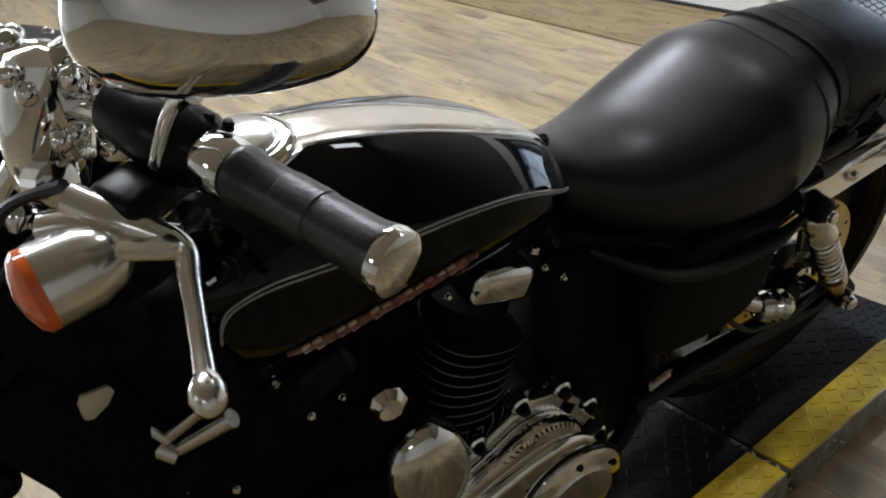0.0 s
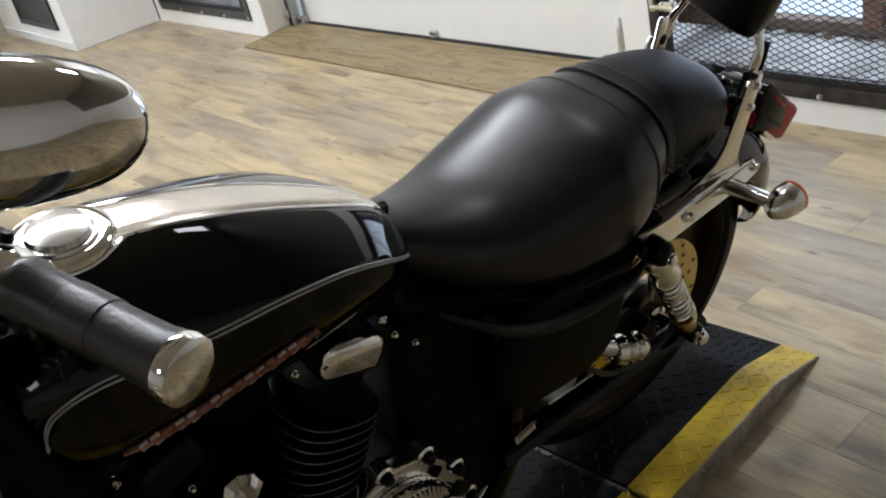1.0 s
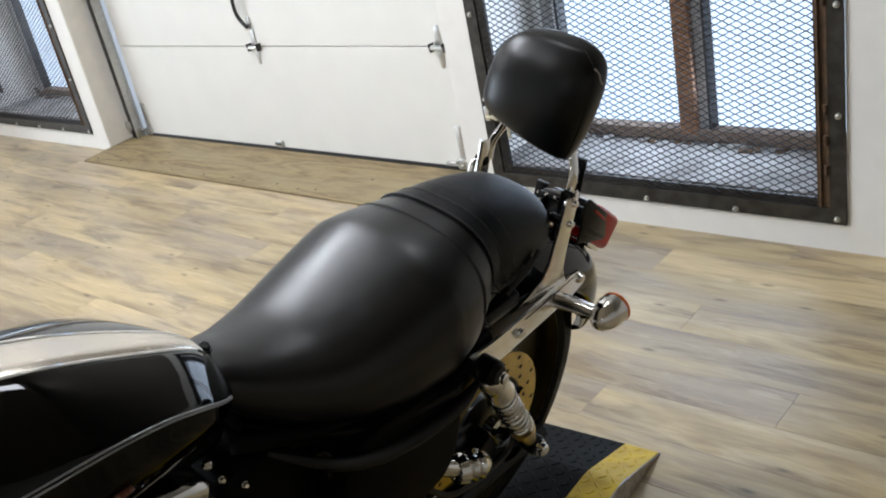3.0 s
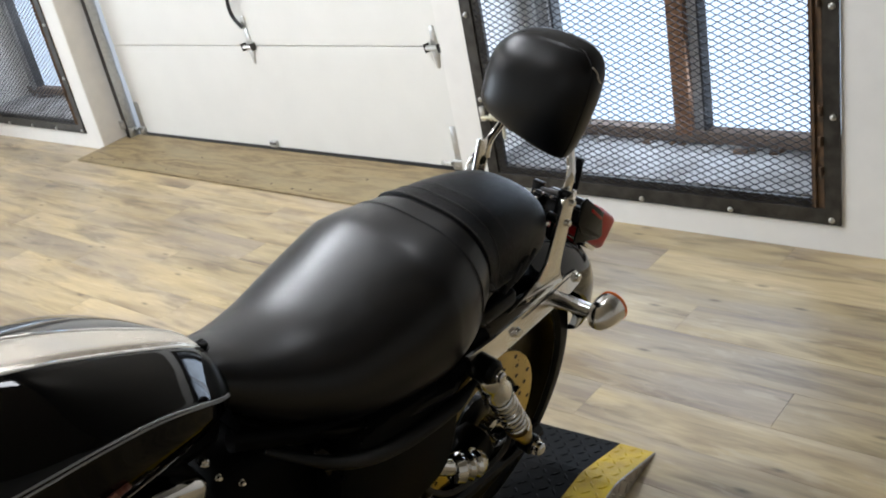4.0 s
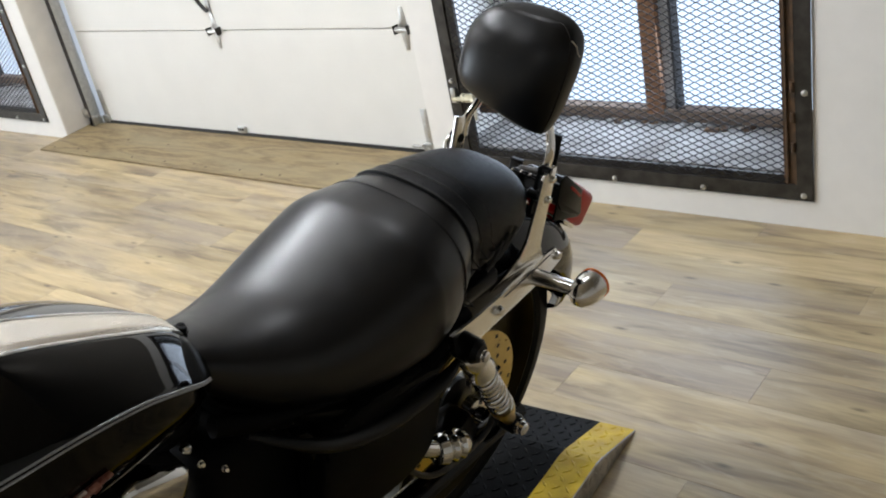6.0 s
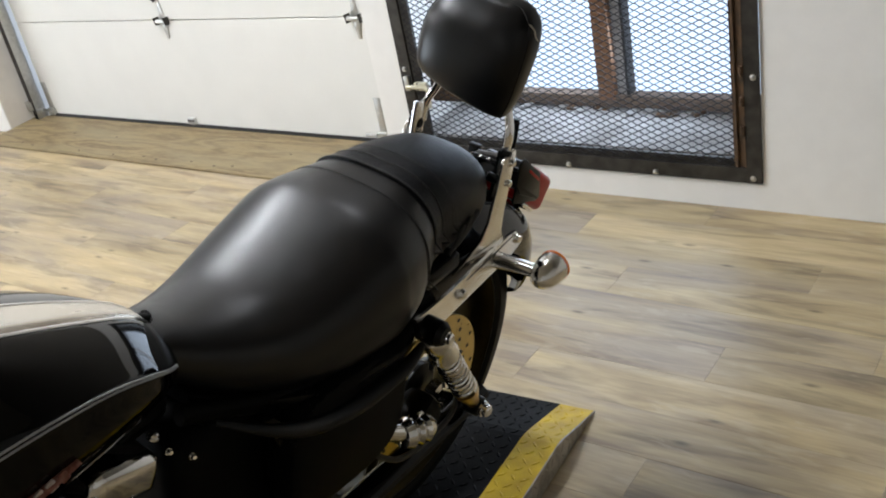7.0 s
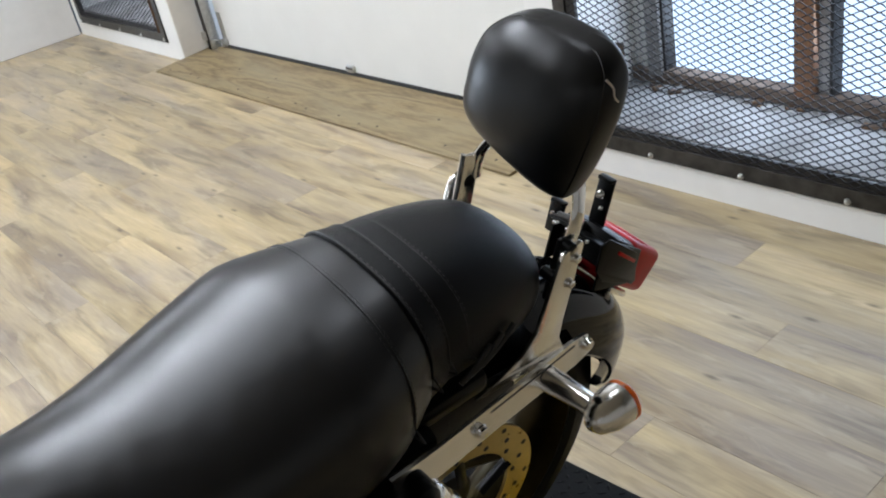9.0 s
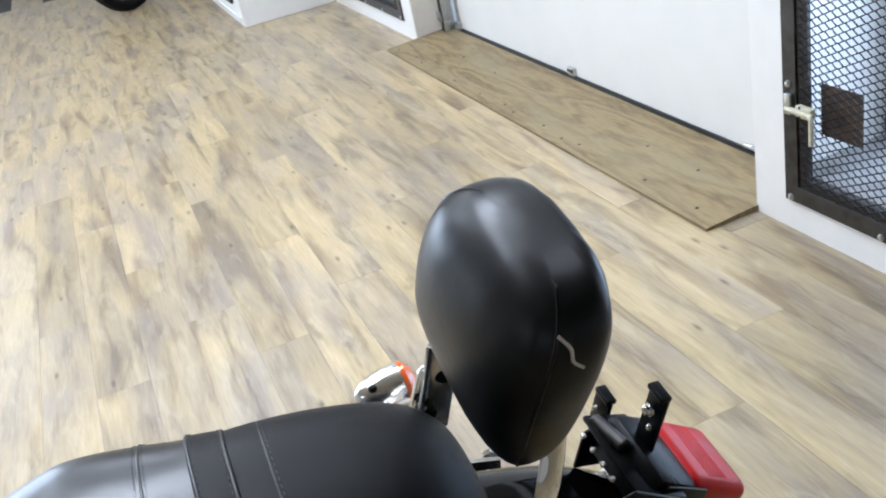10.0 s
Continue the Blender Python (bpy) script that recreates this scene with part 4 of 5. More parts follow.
# filler cap
cap = part("fuel_cap", lathe((0, -0.862, 0.976), (0, 0.06, 1), [(0, 0.038), (0.007, 0.038), (0.010, 0.036), (0.010, 0.033), (0.015, 0.030), (0.018, 0.018), (0.019, 0.002)], 36), M_SATIN, tank, "chrome fuel cap")
part("cap_ring", lathe((0, -0.862, 0.974), (0, 0.06, 1), [(0, 0.051), (0.006, 0.050), (0.0085, 0.046), (0.0085, 0.040)], 40), M_CHROME, cap, "chrome ring")
bolt((0.001, -0.502, 0.812), (0.2, 0.2, 1), 0.008, 0.012, M_BLACKMETAL, tank, "tank_bolt")
part("tank_mount", box((0, -0.520, 0.800), (0.05, 0.03, 0.02), 0.005), M_BLACKMETAL, tank)

# sissy bar
sissy = part("sissy_bar", tube([(0.083, 0.150, 0.770), (0.083, 0.158, 0.800), (0.068, 0.172, 0.835), (0.060, 0.172, 0.88), (0.050, 0.176, 0.93), (0, 0.178, 0.95), (-0.050, 0.176, 0.93), (-0.060, 0.172, 0.88), (-0.068, 0.172, 0.835), (-0.083, 0.158, 0.800), (-0.083, 0.150, 0.770)], 0.011, 12, 5, None, 0.5), M_CHROME, bike, "chrome backrest hoop")
for s in (1, -1):
    outl = [(-0.010, 0.622), (0.140, 0.603), (0.127, 0.637), (0.131, 0.665), (0.155, 0.772), (0.152, 0.778), (0.124, 0.772), (0.118, 0.765), (0.104, 0.720), (0.086, 0.668), (0.066, 0.645), (0.030, 0.632)]
    pl = part("side_plate", side_plate(outl, 0.094 if s > 0 else -0.100, 0.006, 0.0012), M_BRIGHT, sissy, "polished chrome side plate")
    for (by, bz) in ((0.134, 0.724), (0.141, 0.759)):
        bolt((s * 0.100, by, bz), (s, 0, 0), 0.0055, 0.007, M_CHROME, pl)
    part("inner_plate", side_plate([(0.110, 0.70), (0.135, 0.70), (0.152, 0.775), (0.130, 0.78)] if s > 0 else [(0.105, 0.70), (0.135, 0.70), (0.158, 0.805), (0.130, 0.81)], 0.080 if s > 0 else -0.085, 0.005, 0.001), M_BLACKMETAL if s > 0 else M_BRIGHT, sissy)
    if s < 0:
        part("plate_edge", tube([(s * 0.083, 0.104, 0.70), (s * 0.083, 0.118, 0.755), (s * 0.083, 0.131, 0.812)], 0.0038, 8, 3), M_BRIGHT, sissy, "chrome plate edge")
    part("spacer", rod((s * 0.078, 0.138, 0.770), (s * 0.100, 0.138, 0.770), 0.009, seg=12, bevel=0.002), M_BLACKMETAL, sissy)
    part("spacer", rod((s * 0.072, 0.118, 0.735), (s * 0.094, 0.118, 0.735), 0.008, seg=12, bevel=0.002), M_BLACKMETAL, sissy)
# backrest pad: rows of height, half width, front, back
PAD = [(0.816, 0.064, 0.142, 0.174), (0.8175, 0.076, 0.132, 0.182), (0.826, 0.083, 0.123, 0.188), (0.860, 0.0915, 0.116, 0.197), (0.905, 0.0965, 0.114, 0.205), (0.940, 0.097, 0.119, 0.211), (0.968, 0.091, 0.129, 0.213), (0.985, 0.078, 0.141, 0.211), (0.996, 0.057, 0.153, 0.207), (1.000, 0.030, 0.163, 0.200)]
loops = []
for z, w, yf, yb in [(p.x, p.y, p.z, q.x) for p, q in zip(smooth_path([r[:3] for r in PAD], 3), smooth_path([(r[3], 0, 0) for r in PAD], 3))]:
    ring = []
    for k in range(80):
        a = 2 * math.pi * k / 80
        c, s = math.cos(a), math.sin(a)
        pw = 2.9
        x = w * math.copysign(abs(c) ** (2 / pw), c)
        y = (yf + yb) / 2 + (yb - yf) / 2 * math.copysign(abs(s) ** (2 / pw), s)
        crease = (0.0005 * math.sin(9 * a + 30 * z) + 0.0003 * math.sin(17 * a - 55 * z)) * max(0.0, min(1.0, (z - 0.930) / 0.03)) * max(0.0, 1.0 - abs(z - 0.972) / 0.045)
        low = max(0.0, min(1.0, (0.905 - z) / 0.085))
        z_here = z + low * (0.005 + 0.27 * (0.088 - x))
        ring.append((x + 0.004 + 0.12 * (z - 0.88), y + crease + 0.06 * (z - 0.90), z_here + 0.004 + crease * 0.5))
    loops.append(ring)
pad = part("backrest_pad", rings(loops), M_PADVINYL, sissy, "black vinyl backrest pad, creased, scuffed at one edge")
pts = [ring[76] for ring in loops[3:-3]] + [ring[44] for ring in loops[-4:2:-1]]
part("pad_piping", tube(pts, 0.0013, 6, 1), M_PADVINYL, pad, "stitched edge seam")
part("scuff", tube([(0.0990, 0.162, 0.984), (0.1045, 0.168, 0.975), (0.1075, 0.168, 0.966), (0.1075, 0.175, 0.957)], 0.0013, 6, 4), M_LABEL, pad, "torn pale scuff")

# rear fender, struts, lamps
loops = []
AX, AZ = 0.004, 0.308
for k in range(34):
    a = math.radians(150 - 141 * k / 33)
    tip = max(0.0, (k - 24) / 9.3)
    R = 0.380 + 0.022 * max(0.0, (k - 12) / 21) - 0.062 * tip ** 2.5
    w = 0.088 * math.sqrt(1.0 - tip ** 2.4)
    skirt = 0.085 * (w / 0.088) ** 0.5
    prof = []
    for j in range(17):
        u = -1 + 2 * j / 16
        rr = R - skirt * abs(u) ** 2.6
        prof.append((w * math.copysign(abs(u) ** 0.8, u), AX + rr * math.cos(a), AZ + rr * math.sin(a)))
    for j in range(16, -1, -1):
        u = -1 + 2 * j / 16
        rr = R - 0.004 - skirt * abs(u) ** 2.6
        prof.append(((w - 0.004) * math.copysign(abs(u) ** 0.8, u), AX + rr * math.cos(a), AZ + rr * math.sin(a)))
    loops.append(prof)
fender = part("rear_fender", rings(loops), M_FENDER, bike, "gloss black rear fender")
for s in (1, -1):
    path = [(s * 0.150, -0.172, 0.652), (s * 0.139, -0.10, 0.634), (s * 0.124, -0.03, 0.615), (s * 0.110, 0.08, 0.601), (s * 0.0955, 0.188, 0.588)]
    pp = smooth_path(path, 5)
    loops = []
    for i, p in enumerate(pp):
        h = 0.0150 if i < len(pp) - 2 else 0.0150 - 0.003 * (i - len(pp) + 3)
        loops.append([p + Vector(v) for v in ((-0.006 * s, 0, -h), (0.010 * s, 0, -h), (0.0085 * s, 0, -h + 0.003), (-0.001 * s, 0, h), (-0.006 * s, 0, h))])
    st = part("fender_strut", rings(loops), M_BRIGHT, bike, "chrome fender strut")
    for bp in ((s * 0.130, -0.03, 0.615), (s * 0.101, 0.180, 0.590)):
        bolt(bp, (s, 0, 0), 0.0075, 0.008, M_CHROME, st)
    part("strut_gap", tube([p + Vector((s * 0.004, 0, 0.0145)) for p in pp[11:19]], 0.0012, 6, 1), M_SEAL, st, "black gap line")
    # Black plate added to hide the bright floor through the strut gap.
    part("strut_backing", side_plate([(-0.14, 0.655), (0.055, 0.628), (0.065, 0.560), (-0.14, 0.585)], 0.0885 if s > 0 else -0.0925, 0.004, 0.001), M_BLACKMETAL, bike, "added black plate behind the strut")
    # rear turn signal
    sz = 0.609 if s > 0 else 0.630
    sig = part("turn_signal", lathe((s * 0.204, 0.070, sz), (0, 1, 0), [(0, 0.003), (0.003, 0.010), (0.012, 0.0185), (0.028, 0.0245), (0.046, 0.0270), (0.058, 0.0265)], 28), M_BRIGHT, bike, "chrome bullet turn signal")
    part("lens", lathe((s * 0.204, 0.126, sz), (0, 1, 0), [(0, 0.0270), (0.005, 0.0272), (0.011, 0.0225), (0.016, 0.013), (0.018, 0.003)], 28), M_AMBER, sig, "amber lens")
    part("signal_stalk", tube([(s * 0.100, 0.090, 0.600), (s * 0.145, 0.093, 0.5 * (0.603 + sz)), (s * 0.188, 0.096, sz)], 0.016, 14, 4, None, 0.62, [0.0205, 0.0175, 0.0150]), M_BRIGHT, sig)
    bolt((s * 0.196, 0.092, sz + 0.0215), (0, 0, 1), 0.004, 0.004, M_BLACKMETAL, sig, "screw")

tilt = pose(0, 0, 0, -41, 0, 0)
lamp = Vector((0, 0.347, 0.581))
tail = part("tail_light", box(lamp + tilt @ Vector((0, -0.066, 0.006)), (0.094, 0.060, 0.050), 0.010, tilt), M_BLACKMETAL, bike, "black tail light housing")
part("lens", box(lamp, (0.092, 0.094, 0.070), 0.013, tilt, seg=4), M_RED, tail, "red tail light lens")
for k in range(11):
    part("lens_rib", box(lamp + tilt @ Vector((0, 0.0470, 0.022 - 0.0044 * k)), (0.070, 0.0014, 0.0014), 0.0004, tilt, seg=1), M_RED, tail)
for k in range(8):
    part("lens_rib", box(lamp + tilt @ Vector((0, -0.018 + 0.004 * k, 0.0350)), (0.070, 0.0014, 0.0012), 0.0004, tilt, seg=1), M_RED, tail)
part("housing_side", side_plate([(0.238, 0.696), (0.254, 0.699), (0.306, 0.651), (0.315, 0.640), (0.320, 0.588), (0.312, 0.585), (0.300, 0.596), (0.272, 0.612), (0.246, 0.630), (0.232, 0.656)], 0.0590, 0.004, 0.0015), M_BLACKMETAL, tail, "black lamp housing side")
part("lens_window", box((0.0635, 0.2915, 0.6480), (0.002, 0.052, 0.005), 0.0008, pose(0, 0, 0, -44, 0, 0)), M_RED, tail, "red side window of the lamp")
part("chrome_trim", box(lamp + tilt @ Vector((0, -0.026, -0.040)), (0.104, 0.050, 0.010), 0.004, tilt), M_CHROME, tail, "chrome trim under the lens")
# folded plate bracket above the fender
br = part("plate_bracket", box((0, 0.290, 0.650), (0.110, 0.055, 0.006), 0.002, pose(0, 0, 0, -28, 0, 0)), M_BLACKMETAL, bike, "black metal plate bracket")
for bx, by, bz, h in ((-0.005, 0.312, 0.690, 0.072), (-0.072, 0.296, 0.632, 0.050)):
    part("bracket_arm", box((bx, by, bz), (0.026, 0.005, h), 0.0015, pose(0, 0, 0, -12, 0, 0)), M_BLACKMETAL, br)
    part("bracket_lip", box((bx, by + 0.006, bz + h / 2), (0.024, 0.012, 0.006), 0.0015, pose(0, 0, 0, -12, 0, 0)), M_BLACKMETAL, br)
    bolt((bx, by - 0.003, bz + h * 0.22), (0, -1, 0.2), 0.0055 if bx > -0.05 else 0.0025, 0.007, M_SATIN, br)
    bolt((bx + 0.004, by - 0.004, bz - h * 0.08), (0, -1, 0.2), 0.0030, 0.004, M_SATIN, br)
part("bracket_roller", rod((-0.050, 0.275, 0.660), (-0.005, 0.284, 0.664), 0.007, seg=12, bevel=0.002), M_DARKSTEEL, br, "dull metal spacer")
part("bracket_cheek", side_plate([(0.25, 0.60), (0.335, 0.565), (0.345, 0.62), (0.30, 0.655), (0.262, 0.65)], 0.044, 0.004, 0.001), M_BLACKMETAL, br)
part("bracket_cheek", side_plate([(0.25, 0.60), (0.335, 0.565), (0.345, 0.62), (0.30, 0.655), (0.262, 0.65)], -0.048, 0.004, 0.001), M_BLACKMETAL, br)
for k in range(4):
    bolt((0.026 - 0.018 * k, 0.252, 0.672), (0, -0.4, 1), 0.0024, 0.004, M_SATIN, br)


def wheel(cy, cz, R, width, name, label, disc_side, cx=0.0):
    """Tyre, cast rim with spokes, hub and a drilled brake disc."""
    w = thing(name, label, "wheel")
    w.parent = bike
    w.location.x = cx
    prof = []
    rt = R - 0.075
    for k in range(13):
        a = math.pi * (-0.5 + k / 12)
        prof.append((width / 2 * math.sin(a), rt + 0.012 + (R - rt - 0.012) * max(0.0, math.cos(a)) ** 0.8))
    full = [(-width * 0.40, rt - 0.006)] + prof + [(width * 0.40, rt - 0.006)]
    lo = []
    for x, r in full:
        lo.append([(x, cy + r * math.cos(2 * math.pi * k / 64), cz + r * math.sin(2 * math.pi * k / 64)) for k in range(64)])
    lo.append(lo[0])
    tyre = part("tyre", rings(lo, False), M_RUBBER, w, "black road tyre")
    lo = []
    for x, r in ((-0.052, rt + 0.006), (-0.056, rt - 0.004), (-0.045, rt - 0.016), (-0.02, rt - 0.026), (0.02, rt - 0.026), (0.045, rt - 0.016), (0.056, rt - 0.004), (0.052, rt + 0.006), (0.0, rt - 0.010)):
        lo.append([(x, cy + r * math.cos(2 * math.pi * k / 56), cz + r * math.sin(2 * math.pi * k / 56)) for k in range(56)])
    lo.append(lo[0])
    rim = part("rim", rings(lo, False), M_RIM, w, "cast alloy rim")
    for k in range(9):
        a = 2 * math.pi * k / 9 + 0.2
        d = Vector((0, math.cos(a), math.sin(a)))
        part("spoke", tube([Vector((0, cy, cz)) + d * 0.03, Vector((0, cy, cz)) + d * (rt / 2), Vector((0, cy, cz)) + d * (rt - 0.018)], 0.014, 8, 3, flat=0.7), M_RIM, rim)
    part("hub", lathe((-0.07, cy, cz), (1, 0, 0), [(0, 0.03), (0.01, 0.045), (0.06, 0.036), (0.08, 0.036), (0.13, 0.045), (0.14, 0.03)], 24), M_BLACKMETAL, rim)
    # disc with holes suggested by dark plugs set through it
    x = disc_side * 0.078
    lo = []
    for dx, r in ((-0.0025, 0.146), (0.0025, 0.146), (0.0025, 0.098), (-0.0025, 0.098)):
        lo.append([(x + dx, cy + r * math.cos(2 * math.pi * k / 56), cz + r * math.sin(2 * math.pi * k / 56)) for k in range(56)])
    lo.append(lo[0])
    disc = part("brake_disc", rings(lo, False), M_DISC, w, "drilled steel brake disc")
    for k in range(36):
        a = 2 * math.pi * k / 36
        r = (0.108, 0.122, 0.136)[k % 3]
        part("drill_hole", lathe((x - 0.0032, cy + r * math.cos(a), cz + r * math.sin(a)), (1, 0, 0), [(0, 0.0045), (0.0064, 0.0045)], 8), M_SEAL, disc)
    for k in range(5):
        a = 2 * math.pi * k / 5
        part("disc_carrier", tube([(x, cy + 0.045 * math.cos(a), cz + 0.045 * math.sin(a)), (x, cy + 0.102 * math.cos(a + 0.25), cz + 0.102 * math.sin(a + 0.25))], 0.009, 8, 2, flat=0.4), M_BLACKMETAL, disc)
    part("axle_nut", lathe((disc_side * 0.085, cy, cz), (disc_side, 0, 0), [(0, 0.026), (0.02, 0.026), (0.024, 0.018), (0.04, 0.016)], 12), M_CHROME, w)
    return w


wheel(AX - 0.004, 0.335, 0.330, 0.122, "rear_wheel", "black rear tyre on a cast rim", 1, -0.03)
wheel(-1.47, 0.345, 0.345, 0.095, "front_wheel", "black front tyre on a cast rim", -1)

# shocks
for s in (1, -1):
    top, bot = Vector((s * 0.155, -0.150, 0.640)), Vector((s * 0.152, -0.006, 0.368))
    d = (bot - top).normalized()
    L = (bot - top).length
    sh = part("shock_absorber", lathe(top + d * 0.02, d, [(0, 0.014), (0.004, 0.020), (0.010, 0.0235), (0.030, 0.0240), (0.034, 0.0225), (0.060, 0.0225), (0.064, 0.0245), (0.070, 0.0245), (0.073, 0.021)], 26), M_SPRING, bike, "chrome shock absorber")
    bm = bmesh.new()
    pts = []
    u, v = basis(d)[1:]
    turns = 10
    for k in range(turns * 14 + 1):
        a = 2 * math.pi * k / 14
        pts.append(top + d * (0.085 + (L - 0.085 - 0.075) * k / (turns * 14)) + (u * math.cos(a) + v * math.sin(a)) * 0.0185)
    part("spring", tube(pts, 0.0040, 8, 1, bm), M_SPRING, sh, "chrome coil spring")
    part("shock_body", rod(top + d * 0.06, bot - d * 0.03, 0.014, 0.013, 16), M_BLACKMETAL, sh)
    part("lower_mount", lathe(bot - d * 0.075, d, [(0, 0.0225), (0.016, 0.021), (0.045, 0.014), (0.065, 0.012)], 18), M_GOLDFLUID, sh, "brass-tinted lower mount")
    for q, r in ((top + d * 0.004, 0.021), (bot, 0.018)):
        part("eye", rod(q - Vector((0.016, 0, 0)), q + Vector((0.016, 0, 0)), r, seg=18, bevel=0.003), M_BLACKMETAL, sh)
        bolt(q + Vector((s * 0.016, 0, 0)), (s, 0, 0), 0.0115, 0.016, M_CHROME, sh)
    part("top_cap", lathe(top + Vector((s * 0.006, 0, 0)), (s, 0, 0), [(0, 0.019), (0.016, 0.020), (0.024, 0.014), (0.025, 0.001)], 20), M_BLACKMETAL, sh, "black top mount cover")
    bolt(top + Vector((s * 0.030, 0.002, -0.004)), (s, 0.1, 0.1), 0.0085, 0.010, M_CHROME, sh)

# frame, swingarm, body
fr = part("frame", tube([(0.060, -0.52, 0.71), (0.095, -0.38, 0.66), (0.108, -0.20, 0.645), (0.110, -0.09, 0.635)], 0.014, 12), M_ENGINE, bike, "black frame rail")
part("frame_tube", tube([(-0.060, -0.52, 0.71), (-0.095, -0.38, 0.66), (-0.115, -0.20, 0.645), (-0.12, -0.02, 0.63)], 0.014, 12), M_ENGINE, fr)
for s in (1, -1):
    part("frame_tube", tube([(s * 0.10, -0.42, 0.66), (s * 0.11, -0.38, 0.48), (s * 0.10, -0.40, 0.26), (s * 0.10, -0.55, 0.17), (s * 0.10, -0.95, 0.17), (s * 0.06, -1.10, 0.40), (s * 0.03, -1.16, 0.80)], 0.016, 12), M_GLOSS, fr)
    part("swingarm", tube([(s * 0.115, -0.42, 0.355), (s * 0.118, -0.2, 0.345), (s * 0.118, 0.06, 0.328)], 0.024, 10, 4, flat=0.75), M_GLOSS, fr, "gloss black swingarm")
part("frame_tube", rod((0, -0.50, 0.78), (0, -1.16, 0.90), 0.022, seg=12), M_GLOSS, fr)
part("rear_subframe", box((0, -0.16, 0.645), (0.20, 0.34, 0.03), 0.008), M_BLACKMETAL, fr)
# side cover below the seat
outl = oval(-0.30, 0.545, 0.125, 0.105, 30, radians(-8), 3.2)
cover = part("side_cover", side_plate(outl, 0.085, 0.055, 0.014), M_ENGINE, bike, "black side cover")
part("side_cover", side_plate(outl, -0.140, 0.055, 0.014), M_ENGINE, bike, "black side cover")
# Black box added to close the see-through gap under the seat.
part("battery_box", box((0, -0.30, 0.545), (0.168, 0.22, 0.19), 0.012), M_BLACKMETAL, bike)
loops = [section(y, w, zt, zb, 24, 3.0) for y, w, zt, zb in ((-0.50, 0.055, 0.735, 0.70), (-0.45, 0.092, 0.700, 0.655), (-0.33, 0.136, 0.655, 0.618), (-0.20, 0.149, 0.635, 0.605), (-0.12, 0.125, 0.64, 0.61))]
part("seat_pan", rings(loops), M_BLACKMETAL, rider, "black seat pan edge")
lab = part("warning_label", box((0.132, -0.376, 0.392), (0.003, 0.040, 0.018), 0.0006, pose(0, 0, 0, 12, 0, 0)), M_LABEL, fr, "small pale label")
part("label_stripe", box((0.1338, -0.374, 0.400), (0.001, 0.040, 0.004), 0, pose(0, 0, 0, 12, 0, 0)), M_EMBLEM, lab)
part("seat_hem", tube([(0.100, -0.50, 0.705), (0.136, -0.43, 0.655), (0.143, -0.36, 0.618), (0.147, -0.285, 0.600), (0.150, -0.20, 0.597), (0.148, -0.15, 0.612)], 0.013, 12, 5, None, 0.8, [0.004, 0.011, 0.014, 0.014, 0.012, 0.004]), M_HEM, rider, "black seat hem edge")
# folded passenger peg
peg = part("passenger_peg", lathe((0.128, -0.187, 0.428), (0.25, 0.9, -0.2), [(0, 0.012), (0.006, 0.022), (0.02, 0.026), (0.03, 0.021), (0.036, 0.026), (0.046, 0.021), (0.052, 0.025), (0.062, 0.020), (0.07, 0.012)], 22), M_CHROME, bike, "chrome passenger foot peg mount")
part("peg_arm", tube([(0.118, -0.222, 0.463), (0.126, -0.197, 0.443), (0.135, -0.162, 0.423)], 0.014, 10), M_CHROME, peg)
part("peg_clevis", box((0.120, -0.217, 0.466), (0.026, 0.036, 0.034), 0.006, pose(0, 0, 0, 30, 0, 0)), M_BLACKMETAL, peg)
part("brake_hose", tube([(0.125, -0.26, 0.46), (0.14, -0.19, 0.39), (0.135, -0.05, 0.37), (0.11, 0.0, 0.42)], 0.005, 8), M_CABLE, bike, "black brake hose")
part("brake_caliper", box((0.098, -0.10, 0.375), (0.05, 0.085, 0.07), 0.014, pose(0, 0, 0, 20, 0, 0)), M_BLACKMETAL, bike)

# engine
eng = part("engine", box((0, -0.66, 0.31), (0.24, 0.44, 0.24), 0.05, seg=3), M_ENGINE, bike, "black V-twin engine with fine bright-edged fins")
for tilt in (-1, 1):
    ax = Vector((0, 0.38 * tilt, 0.92)).normalized()
    base = Vector((0.03, -0.745, 0.400))
    cyl = part("cylinder", lathe(base + ax * 0.06, ax, [(0, 0.056), (0.22, 0.056)], 20), M_ENGINE, eng)
    for k in range(11):
        c = base + ax * (0.075 + 0.0165 * k)
        m = Matrix.Translation(c) @ ax.to_track_quat("Z", "Y").to_matrix().to_4x4()
        part("fin", slab(oval(0, 0, 0.082, 0.072, 28, 0, 2.8), 0.0042, m, bevel=0.0008), M_ENGINE, cyl)
        # Front cylinder's edges and rocker box coloured black to keep that side dark.
        part("fin_edge", slab(oval(0, 0, 0.0825, 0.0725, 28, 0, 2.8), 0.0012, m @ Matrix.Translation((0, 0, 0.0016))), M_FINEDGE if tilt > 0 else M_ENGINE, cyl, "machined fin edge")
    head = part("rocker_box", box(base + ax * 0.325, (0.125, 0.095, 0.055), 0.016, ax.to_track_quat("Z", "Y").to_matrix().to_4x4(), seg=3), M_CHROME if tilt > 0 else M_BLACKMETAL, eng, "rocker box")
    for q in ((0.05, 0.038), (0.05, -0.038), (-0.05, 0.038), (-0.05, -0.038)):
        bolt(base + ax * 0.355 + Vector((q[0], q[1], 0)), ax, 0.006, 0.008, M_CHROME, head)
part("spark_plug", rod((0.085, -0.80, 0.625), (0.125, -0.815, 0.640), 0.011, 0.008, 12), M_CHROME, eng)
